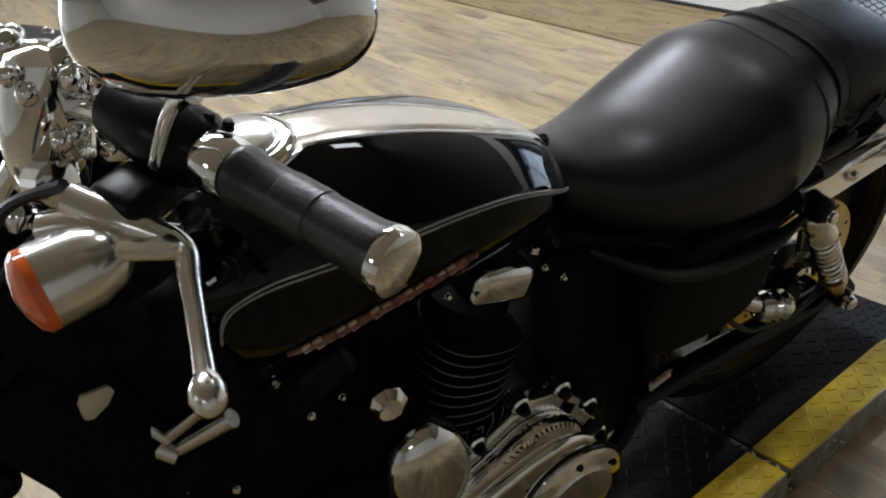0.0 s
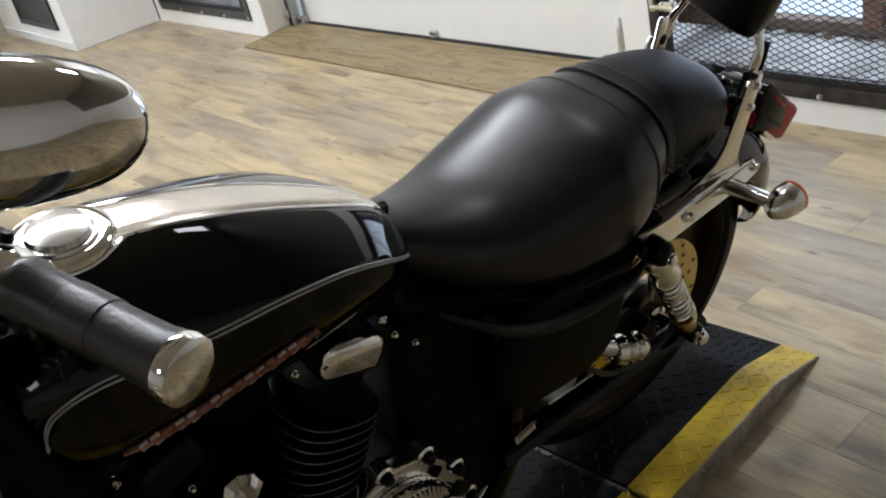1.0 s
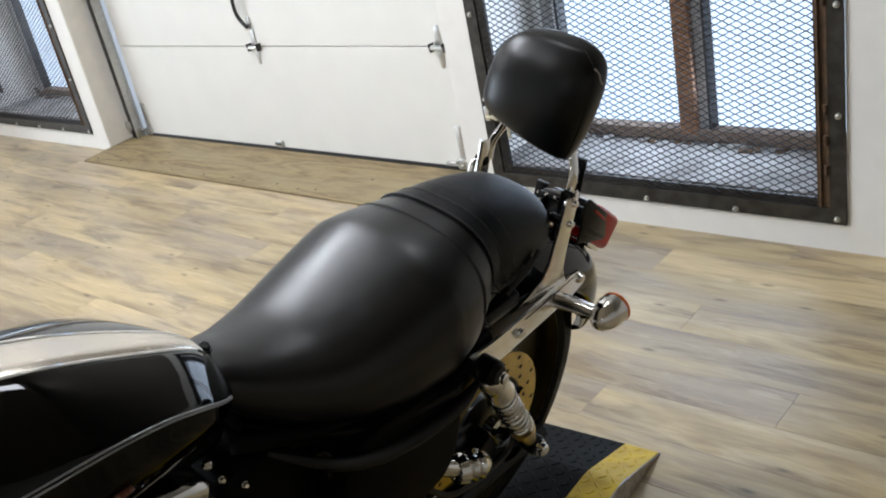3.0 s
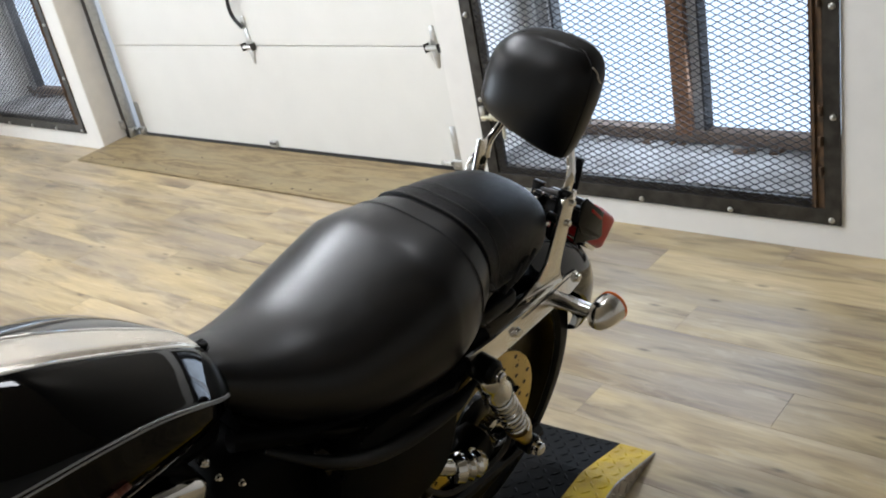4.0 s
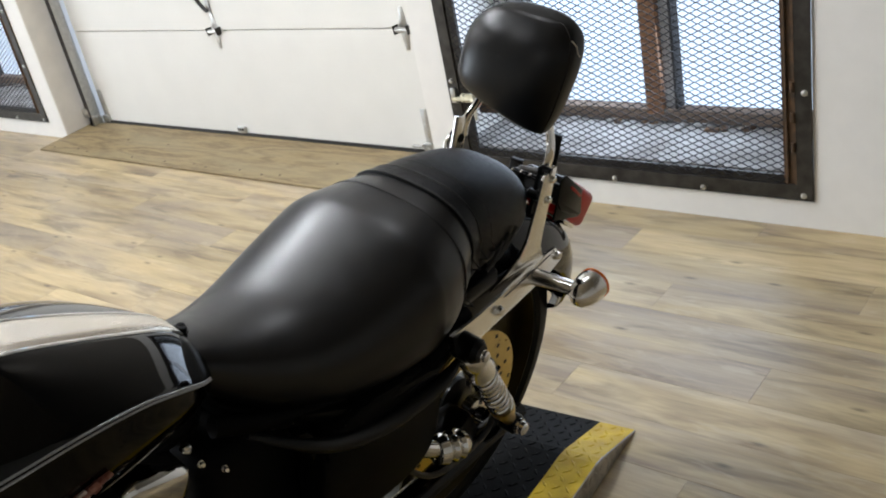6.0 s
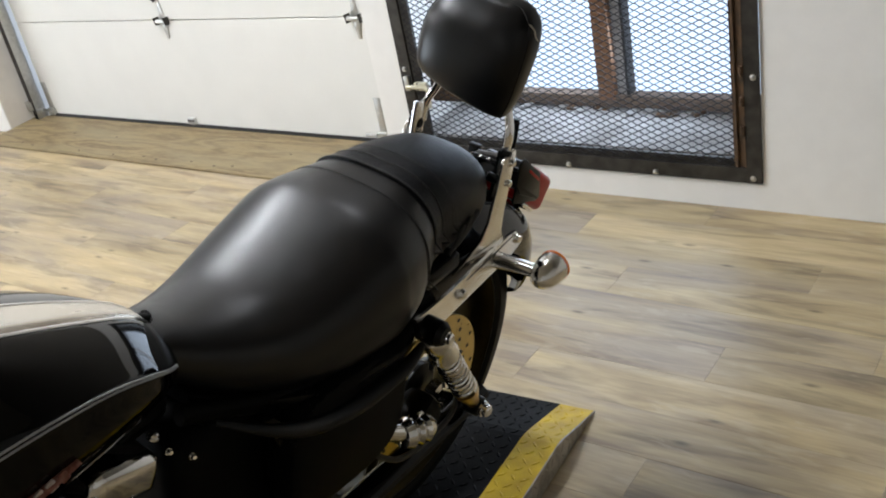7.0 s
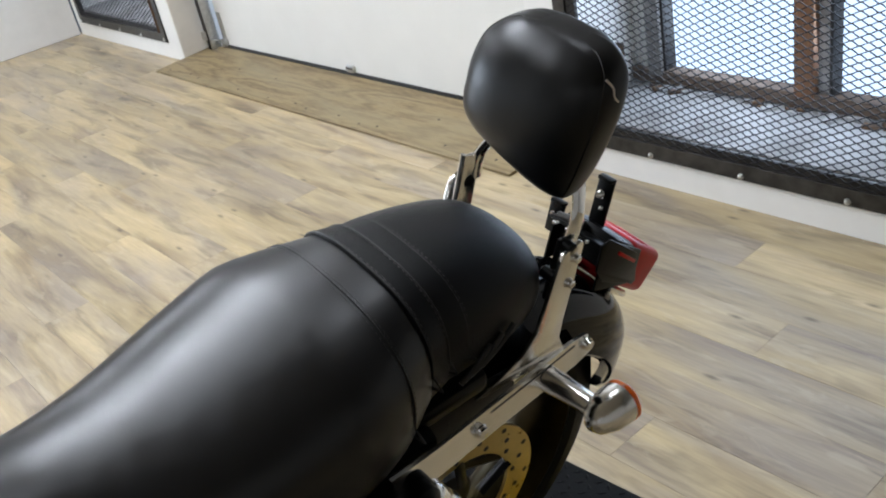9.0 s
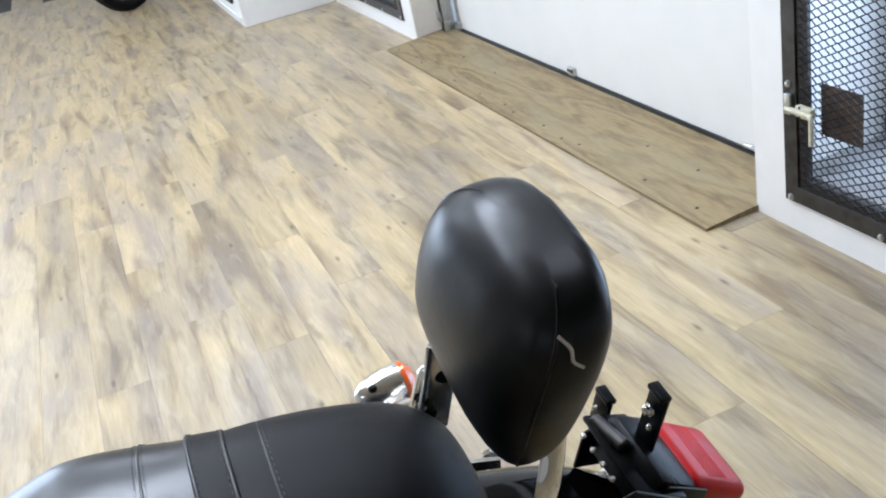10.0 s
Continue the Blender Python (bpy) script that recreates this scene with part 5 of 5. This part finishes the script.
part("plug_nut", lathe((0.092, -0.80, 0.632), (0.9, -0.2, 0.2), [(0, 0.018), (0.012, 0.024), (0.02, 0.024), (0.03, 0.015)], 8), M_CHROME, eng, "chrome hexagon fitting")
for k, (ly, lz) in enumerate(((-0.70, 0.735), (-0.66, 0.715), (-0.56, 0.70), (-0.53, 0.665), (-0.85, 0.66), (-0.92, 0.58), (-0.98, 0.63))):
    bolt((0.085, ly, lz), (1, 0, 0.2), 0.0036, 0.007, M_CHROME, eng)
# Black blocks added to close see-through gaps and keep the engine dark.
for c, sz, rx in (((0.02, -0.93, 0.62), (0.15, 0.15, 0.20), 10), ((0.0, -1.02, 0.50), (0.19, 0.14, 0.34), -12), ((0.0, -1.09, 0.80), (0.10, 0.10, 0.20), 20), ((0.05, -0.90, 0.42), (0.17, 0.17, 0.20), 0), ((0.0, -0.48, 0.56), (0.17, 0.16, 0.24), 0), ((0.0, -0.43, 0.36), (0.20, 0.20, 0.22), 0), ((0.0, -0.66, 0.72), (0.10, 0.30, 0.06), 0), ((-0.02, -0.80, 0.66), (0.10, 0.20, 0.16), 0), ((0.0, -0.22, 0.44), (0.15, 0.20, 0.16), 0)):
    part("engine_fill_block", box(c, sz, 0.03, pose(0, 0, 0, rx, 0, 0), seg=3), M_ENGINE, eng)
# horn cover
horn = part("horn_cover", lathe((0.105, -0.775, 0.500), (1, -0.1, 0.12), [(0, 0.052), (0.012, 0.060), (0.03, 0.060), (0.048, 0.052), (0.058, 0.034), (0.061, 0.002)], 32), M_CHROME, eng, "domed chrome horn cover")
for v in horn.data.vertices:
    v.co.z = 0.500 + (v.co.z - 0.500) * 1.45
# primary cover: a bolted flange, a raised body with a long rib, and the round inspection cover
FLANGE = [(-0.905, 0.34), (-0.87, 0.42), (-0.77, 0.452), (-0.70, 0.480), (-0.655, 0.502), (-0.625, 0.512), (-0.585, 0.508), (-0.548, 0.485), (-0.515, 0.435), (-0.492, 0.375), (-0.478, 0.30), (-0.49, 0.225), (-0.56, 0.180), (-0.70, 0.185), (-0.85, 0.225), (-0.90, 0.28)]


def shrink(outline, cy, cz, k):
    return [(cy + (y - cy) * k, cz + (z - cz) * k) for y, z in outline]


def rounded(outline, n=4):
    """The closed outline through the corners, smoothed."""
    p = smooth_path([(y, z, 0) for y, z in outline[-2:] + outline + outline[:2]], n)
    return [(q.x, q.y) for q in p[2 * n:-2 * n - n]]


prim = part("primary_cover", side_plate(rounded(FLANGE), 0.104, 0.026, 0.004), M_CHROME, eng, "polished chrome primary cover")
part("cover_body", side_plate(rounded(shrink(FLANGE, -0.665, 0.325, 0.88)), 0.128, 0.034, 0.014), M_CHROME, prim)
part("cover_gasket", side_plate(rounded(shrink(FLANGE, -0.665, 0.34, 1.02)), 0.098, 0.006, 0.001), M_BLACKMETAL, prim)
derby = part("derby_cover", lathe((0.160, -0.565, 0.305), (1, 0, 0), [(0, 0.088), (0.010, 0.088), (0.016, 0.081), (0.018, 0.066), (0.024, 0.060), (0.027, 0.002)], 40), M_CHROME, prim, "round chrome inspection cover")
part("derby_ring", lathe((0.159, -0.565, 0.305), (1, 0, 0), [(0, 0.093), (0.005, 0.092), (0.005, 0.086)], 40), M_BLACKMETAL, derby)
for k in range(6):
    a = 2 * math.pi * k / 6 + 0.5
    bolt((0.176, -0.565 + 0.074 * math.cos(a), 0.305 + 0.074 * math.sin(a)), (1, 0, 0), 0.0050, 0.006, M_BLACKMETAL, derby)
part("primary_rib", tube([(0.158, -0.86, 0.340), (0.163, -0.76, 0.400), (0.165, -0.66, 0.438), (0.162, -0.58, 0.440), (0.156, -0.535, 0.405)], 0.013, 12, 5, flat=0.8), M_CHROME, prim, "rounded rib along the cover")
part("cover_notch", box((0.158, -0.528, 0.425), (0.012, 0.026, 0.034), 0.005, pose(0, 0, 0, 40, 0, 0)), M_BLACKMETAL, prim)
for y, z in ((-0.698, 0.486), (-0.628, 0.516), (-0.560, 0.500), (-0.510, 0.428), (-0.488, 0.345), (-0.79, 0.452)):
    ear = part("bolt_ear", rod((0.104, y, z), (0.132, y, z), 0.015, seg=16, bevel=0.003), M_CHROME, prim)
    bolt((0.131, y, z), (1, 0, 0), 0.008, 0.012, M_BLACKMETAL, prim)
part("shift_lever", tube([(0.19, -0.78, 0.25), (0.21, -0.90, 0.27), (0.22, -1.0, 0.29)], 0.009, 10), M_CHROME, eng)
part("rider_peg", rod((0.14, -0.83, 0.23), (0.27, -0.85, 0.24), 0.018, 0.016, 16, bevel=0.004), M_GRIP, eng)
part("exhaust_pipe", tube([(-0.10, -0.72, 0.60), (-0.16, -0.78, 0.50), (-0.17, -0.70, 0.30), (-0.17, -0.40, 0.26), (-0.17, 0.30, 0.27)], 0.028, 14), M_CHROME, eng)
part("kickstand", tube([(0.11, -0.75, 0.17), (0.19, -0.74, 0.08), (0.245, -0.72, 0.075)], 0.011, 10), M_BLACKMETAL, bike, "black kickstand")

# front end
fork = part("fork", rod((0.095, -1.14, 0.98), (0.095, -1.47, 0.345), 0.022, 0.026, 16), M_CHROME, bike, "chrome telescopic fork")
part("fork_leg", rod((-0.095, -1.14, 0.98), (-0.095, -1.47, 0.345), 0.022, 0.026, 16), M_CHROME, fork)
for q, zz in ((-1.165, 0.93), (-1.225, 0.80)):
    part("triple_clamp", box((0, q + 0.02, zz), (0.24, 0.07, 0.035), 0.012, pose(0, 0, 0, 26, 0, 0)), M_BLACKMETAL, fork)
lo = []
for k in range(22):
    a = math.radians(160 - 145 * k / 21)
    lo.append([(0.062 * math.sin(math.pi * (-0.5 + j / 8)), -1.47 + (0.372 - 0.03 * abs(j - 4) / 4) * math.cos(a), 0.345 + (0.372 - 0.03 * abs(j - 4) / 4) * math.sin(a)) for j in range(9)] + [(0.058 * math.sin(math.pi * (0.5 - j / 8)), -1.47 + (0.368 - 0.03 * abs(j - 4) / 4) * math.cos(a), 0.345 + (0.368 - 0.03 * abs(j - 4) / 4) * math.sin(a)) for j in range(9)])
part("front_fender", rings(lo), M_GLOSS, bike, "gloss black front fender")
part("headlight", lathe((0, -1.22, 0.88), (0, -1, 0.02), [(0, 0.03), (0.02, 0.065), (0.06, 0.085), (0.10, 0.09), (0.115, 0.086), (0.118, 0.002)], 32), M_CHROME, bike, "chrome headlight shell")
bar = part("handlebar", tube([(0.275, -0.944, 1.153), (0.20, -0.972, 1.152), (0.13, -0.997, 1.148), (0.085, -1.030, 1.120), (0.055, -1.085, 1.05), (0, -1.10, 1.015), (-0.05, -1.10, 1.02), (-0.09, -1.08, 1.05), (-0.13, -1.03, 1.13), (-0.20, -0.972, 1.152), (-0.40, -0.90, 1.145)], 0.0127, 12, 5), M_CHROME, bike, "chrome handlebar")
for s in (1, -1):
    part("riser", lathe((s * 0.045, -1.13, 0.945), (0, 0.3, 1), [(0, 0.022), (0.02, 0.024), (0.06, 0.021), (0.085, 0.025), (0.098, 0.02)], 16), M_CHROME, bar)
part("bar_clamp", box((0, -1.10, 1.035), (0.13, 0.042, 0.03), 0.010), M_CHROME, bar)
ga, gb = Vector((0.272, -0.944, 1.153)), Vector((0.400, -0.900, 1.146))
gd = (gb - ga).normalized()
grip = part("hand_grip", lathe(ga, gd, [(0, 0.014), (0.001, 0.0205), (0.006, 0.0210), (0.010, 0.0188), (0.055, 0.0184), (0.110, 0.0190), (0.118, 0.0205), (0.122, 0.0205)], 26), M_GRIP, bar, "black rubber hand grip")
part("grip_cap", lathe(ga + gd * 0.1215, gd, [(0, 0.0212), (0.004, 0.0220), (0.010, 0.0210), (0.0135, 0.0155), (0.0145, 0.001)], 28), M_CHROME, grip, "chrome grip end cap")
part("grip_band", lathe(ga + gd * 0.040, gd, [(0, 0.0186), (0.001, 0.0195), (0.030, 0.0195), (0.031, 0.0186)], 26), M_GRIP, grip)
part("throttle_grip", rod((-0.272, -0.944, 1.153), (-0.400, -0.900, 1.146), 0.0175, seg=20, bevel=0.004), M_GRIP, bar)
sw = part("switch_housing", lathe(ga - gd * 0.046, gd, [(0.014, 0.015), (0.017, 0.0195), (0.026, 0.0215), (0.036, 0.0215), (0.044, 0.0195), (0.046, 0.0150)], 24), M_CHROME, bar, "chrome switch collar")
part("switch_case", lathe(ga - gd * 0.125, gd, [(0, 0.015), (0.006, 0.024), (0.040, 0.028), (0.085, 0.027), (0.096, 0.020), (0.097, 0.014)], 20), M_BLACKMETAL, bar, "black switch housing")
for q in ((0.006, 0.020), (0.024, 0.022)):
    bolt(ga - gd * (0.046 - q[0]) + Vector((0.0, 0.012, q[1] - 0.002)), (0, 0.4, 1), 0.004, 0.006, M_BLACKMETAL, sw, "switch_button")
perch = part("lever_perch", box((0.228, -1.004, 1.136), (0.048, 0.042, 0.026), 0.009, pose(0, 0, 0, 0, 0, 22), seg=3), M_BLACKMETAL, bar, "black clutch lever perch")
part("clutch_lever", tube([(0.212, -1.040, 1.140), (0.243, -1.018, 1.132), (0.272, -0.994, 1.119), (0.300, -1.000, 1.110), (0.337, -1.011, 1.100), (0.370, -1.021, 1.095)], 0.008, 12, 6, None, 1.0, [0.012, 0.0115, 0.0095, 0.0080, 0.0068, 0.0066, 0.0080]), M_BRIGHT, perch, "polished clutch lever")
part("lever_blade", slab([(0.2121, -1.0544), (0.2063, -1.0407), (0.2040, -1.0267), (0.2214, -1.0187), (0.2405, -1.0098), (0.2646, -0.9956), (0.2805, -0.9918), (0.2877, -0.9975), (0.2815, -1.0093), (0.2654, -1.0329), (0.2389, -1.0567)], 0.010, Matrix.Translation((0, 0, 1.120)), bevel=0.0035), M_BRIGHT, perch, "polished blade of the clutch lever")
part("lever_ball", lathe((0.360, -1.018, 1.0960), (0.94, -0.28, -0.12), [(0, 0.0068), (0.005, 0.0095), (0.013, 0.0118), (0.020, 0.0112), (0.027, 0.0070), (0.0295, 0.001)], 20), M_BRIGHT, perch)
part("perch_bar", tube([(0.205, -1.062, 1.124), (0.225, -1.036, 1.130), (0.245, -1.014, 1.120), (0.262, -0.992, 1.116)], 0.0125, 12, 4, flat=0.7), M_BRIGHT, perch, "polished lever bracket")
part("clutch_cable", tube([(0.205, -1.04, 1.148), (0.15, -1.09, 1.10), (0.10, -1.13, 0.95), (0.09, -1.02, 0.70)], 0.0045, 8), M_CABLE, perch)
# front turn signal under the perch
sig = part("turn_signal", lathe((0.248, -1.020, 1.116), (0.05, -1, -0.02), [(0, 0.004), (0.003, 0.013), (0.012, 0.021), (0.028, 0.027), (0.056, 0.029), (0.060, 0.0285)], 28), M_BRIGHT, bar, "chrome bullet turn signal")
part("lens", lathe((0.2512, -1.078, 1.115), (0.05, -1, -0.02), [(0, 0.0285), (0.007, 0.0288), (0.012, 0.024), (0.016, 0.014), (0.018, 0.003)], 28), M_AMBER, sig, "amber lens")
part("signal_stalk", rod((0.222, -1.02, 1.118), (0.250, -1.045, 1.108), 0.009, seg=12), M_CHROME, sig)
# mirror
mc = Vector((0.300, -0.936, 1.268))
my = Vector((-0.97, 0.238, 0.030)).normalized()
mx = Vector((0.215, 0.97, -0.24))
mz = mx.cross(my).normalized()
mx = my.cross(mz).normalized()
if mz.z < 0:
    mz = -mz
lo = []
for d, k in ((-0.030, 0.03), (-0.0285, 0.25), (-0.0250, 0.45), (-0.0195, 0.65), (-0.0130, 0.82), (-0.0060, 0.94), (0.000, 0.985), (0.006, 1.0), (0.012, 0.99)):
    lo.append([mc + mx * (0.084 * k * x) + mz * (0.043 * k * y * (1.0 - 0.12 * x)) + my * d for x, y in oval(0, 0, 1, 1, 36, 0, 2.5)])
mirror = part("mirror", rings(lo), M_CHROME, bar, "chrome teardrop rear-view mirror")
part("mirror_rim", rings([[mc + mx * (0.084 * k * x) + mz * (0.043 * k * y * (1.0 - 0.12 * x)) + my * d for x, y in oval(0, 0, 1, 1, 36, 0, 2.5)] for d, k in ((0.011, 0.99), (0.016, 0.985), (0.017, 0.96))]), M_BLACKMETAL, mirror, "black rim")
part("mirror_glass", rings([[mc + mx * (0.084 * k * x) + mz * (0.043 * k * y * (1.0 - 0.12 * x)) + my * d for x, y in oval(0, 0, 1, 1, 36, 0, 2.5)] for d, k in ((0.0165, 0.955), (0.0178, 0.95))]), M_CHROME, mirror, "mirror glass")
part("mirror_stem", tube([(0.232, -0.985, 1.155), (0.245, -0.970, 1.195), (0.260, -0.960, 1.212), mc - mz * 0.042 - mx * 0.018], 0.0055, 10), M_CHROME, mirror)
# speedometer and clamp cluster
sp = part("speedometer", lathe((0, -1.03, 1.075), (0.05, 0.50, 0.86), [(0, 0.012), (0.004, 0.030), (0.014, 0.044), (0.034, 0.050), (0.050, 0.052), (0.053, 0.055), (0.060, 0.055), (0.063, 0.051), (0.063, 0.046)], 36), M_CHROME, bar, "chrome speedometer")
part("dial", lathe((0.0030, -0.998, 1.1305), (0.05, 0.50, 0.86), [(0, 0.046), (0.003, 0.046), (0.005, 0.030), (0.0055, 0.002)], 32), M_BLACKMETAL, sp, "dark dial face")
# Added chrome domes, mostly at random, shaped to stand in for glints.
GLINT_KNOBS = [(0.055, -1.045, 1.06, 0.016), (-0.055, -1.045, 1.06, 0.016), (0.075, -1.075, 1.045, 0.014), (0.03, -1.08, 1.05, 0.017), (-0.03, -1.08, 1.05, 0.017), (0.10, -1.06, 1.03, 0.012)]
random.seed(5)
for k in range(16):
    GLINT_KNOBS.append((random.uniform(0.05, 0.135), random.uniform(-1.045, -0.985), random.uniform(1.10, 1.185), random.uniform(0.007, 0.013)))
for k in range(9):
    a, r = random.uniform(0, 6.28), random.uniform(0.01, 0.045)
    GLINT_KNOBS.append((r * math.cos(a) + 0.005, -0.998 - 0.86 * r * math.sin(a), 1.136 + 0.5 * r * math.sin(a), random.uniform(0.005, 0.010)))
for px_, py_, pz_, rr_ in GLINT_KNOBS:
    part("glint_knob", lathe((px_, py_, pz_ - rr_), (0.1 + random.uniform(-0.3, 0.3), 0.2, 1), [(0, rr_ * 0.7), (rr_ * 0.5, rr_), (rr_ * 1.3, rr_ * 0.95), (rr_ * 1.8, rr_ * 0.6), (rr_ * 2.0, 0.001)], 12), M_CHROME, sp, "added chrome dome that catches a glint")
for k in range(4):
    y = -0.985 - 0.016 * k
    part("clamp_bar", rod((0.075, y, 1.110 - 0.008 * k), (0.135, y - 0.012, 1.128 - 0.010 * k), 0.0065, seg=12, bevel=0.0015), M_CHROME, sp, "short chrome bar")
part("gauge_mount", lathe((0.085, -1.045, 1.06), (0.05, 0.25, 1), [(0, 0.020), (0.02, 0.030), (0.06, 0.034), (0.10, 0.030), (0.125, 0.022), (0.130, 0.002)], 24), M_CHROME, sp, "chrome gauge mount")
part("clamp_bar", rod((0.085, -1.004, 1.168), (0.125, -0.984, 1.196), 0.0125, seg=16, bevel=0.004), M_CHROME, sp, "short chrome bar")
part("cable_clamp", lathe((0.12, -1.05, 1.10), (0.8, 0.3, 0.3), [(0, 0.012), (0.003, 0.017), (0.03, 0.017), (0.033, 0.012)], 16), M_CHROME, bar, "chrome clamp")
# black blocks added to fill the dark steering head area, then fittings and hoses
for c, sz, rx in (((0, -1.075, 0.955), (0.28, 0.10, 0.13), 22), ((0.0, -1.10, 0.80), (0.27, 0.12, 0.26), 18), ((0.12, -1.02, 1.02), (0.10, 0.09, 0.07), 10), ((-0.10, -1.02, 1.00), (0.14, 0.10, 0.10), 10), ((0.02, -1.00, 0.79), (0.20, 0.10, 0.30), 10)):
    part("dark_fill_block", box(c, sz, 0.03, pose(0, 0, 0, rx, 0, 0), seg=3), M_ENGINE, bike, "added black block filling the dark steering area")
part("ignition_switch", lathe((0.115, -0.985, 1.045), (0.6, 0.5, 0.6), [(0, 0.020), (0.012, 0.020), (0.014, 0.014), (0.014, 0.002)], 20), M_GOLDFLUID, bike, "brass-toned ignition switch")
ref = part("side_reflector", slab([(-0.012, -0.010), (-0.006, -0.016), (0.010, -0.018), (0.014, -0.012), (0.012, 0.004), (0.005, 0.015), (-0.003, 0.013)], 0.006, Matrix.Translation((0.145, -1.083, 0.897)) @ pose(0, 0, 0, 0, 78, 20), bevel=0.001), M_LATCH, bike, "pale side reflector")
for pa, pb, rr_ in (((0.115, -1.066, 0.822), (0.135, -1.044, 0.788), 0.006), ((0.150, -1.004, 0.826), (0.130, -1.046, 0.788), 0.0075), ((0.165, -0.985, 0.812), (0.135, -1.036, 0.772), 0.010), ((0.120, -1.058, 0.778), (0.138, -1.040, 0.766), 0.013), ((0.10, -1.10, 0.725), (0.11, -1.08, 0.712), 0.005), ((0.10, -1.07, 0.685), (0.11, -1.045, 0.670), 0.004)):
    part("hose_fitting", rod(pa, pb, rr_, rr_ * 0.9, 10), M_SATIN, bike, "bright metal fitting")
for q in ((0.13, -1.09, 0.985), (0.12, -0.90, 0.70), (0.115, -1.0, 0.64)):
    bolt(q, (1, 0.1, 0.3), 0.004, 0.006, M_SATIN, bike)
for s in (1, -1):
    bolt((s * 0.095, -1.145, 0.975), (0, 0.3, 1), 0.014, 0.014, M_CHROME, fork, "fork_cap")
part("ignition_cover", lathe((0.06, -1.03, 0.90), (1, 0.2, 0.3), [(0, 0.03), (0.01, 0.034), (0.03, 0.03), (0.034, 0.002)], 20), M_BLACKMETAL, bike)
part("throttle_cables", tube([(-0.20, -0.98, 1.15), (-0.10, -1.06, 1.08), (-0.03, -1.12, 0.93), (0.02, -1.02, 0.86)], 0.005, 8), M_CABLE, bar)
part("brake_line", tube([(0.12, -1.06, 1.06), (0.10, -1.12, 1.0), (0.07, -1.18, 0.86)], 0.005, 8), M_CABLE, bar)

# ---- floor planks ----
PW, PL = 0.144, 1.22


def plank_mesh(length):
    return finish("plank", box((0, 0, -0.0025), (length - 0.0005, PW - 0.0005, 0.005), 0.0004, seg=1), M_PLANK, False)


random.seed(11)
PLANK = plank_mesh(PL)
rest = bmesh.new()
count = 0
for r in range(-57, 7):
    y = 2.858 + r * PW
    shift = (r * 0.437 + random.uniform(-0.1, 0.1)) % PL
    k = 0
    x = X0 + 0.1 + shift
    while x < X1 - 0.1:
        cx = x + PL / 2
        near = -3.9 < cx < 1.7 and 0.6 < y
        if near and count < 300:
            ob = new("plank", PLANK)
            ob.parent = floor
            ob.location = (cx, y, random.uniform(-0.0004, 0.0))
            count += 1
        else:
            x1 = min(x + PL, X1)
            box(((x + x1) / 2, y, -0.0025), (x1 - x - 0.0005, PW - 0.0005, 0.005), 0.0, None, rest)
        x += PL
far = part("plank_field", rest, M_PLANK, floor, "more oak-look planks", False)
far["kind"] = "stuff"
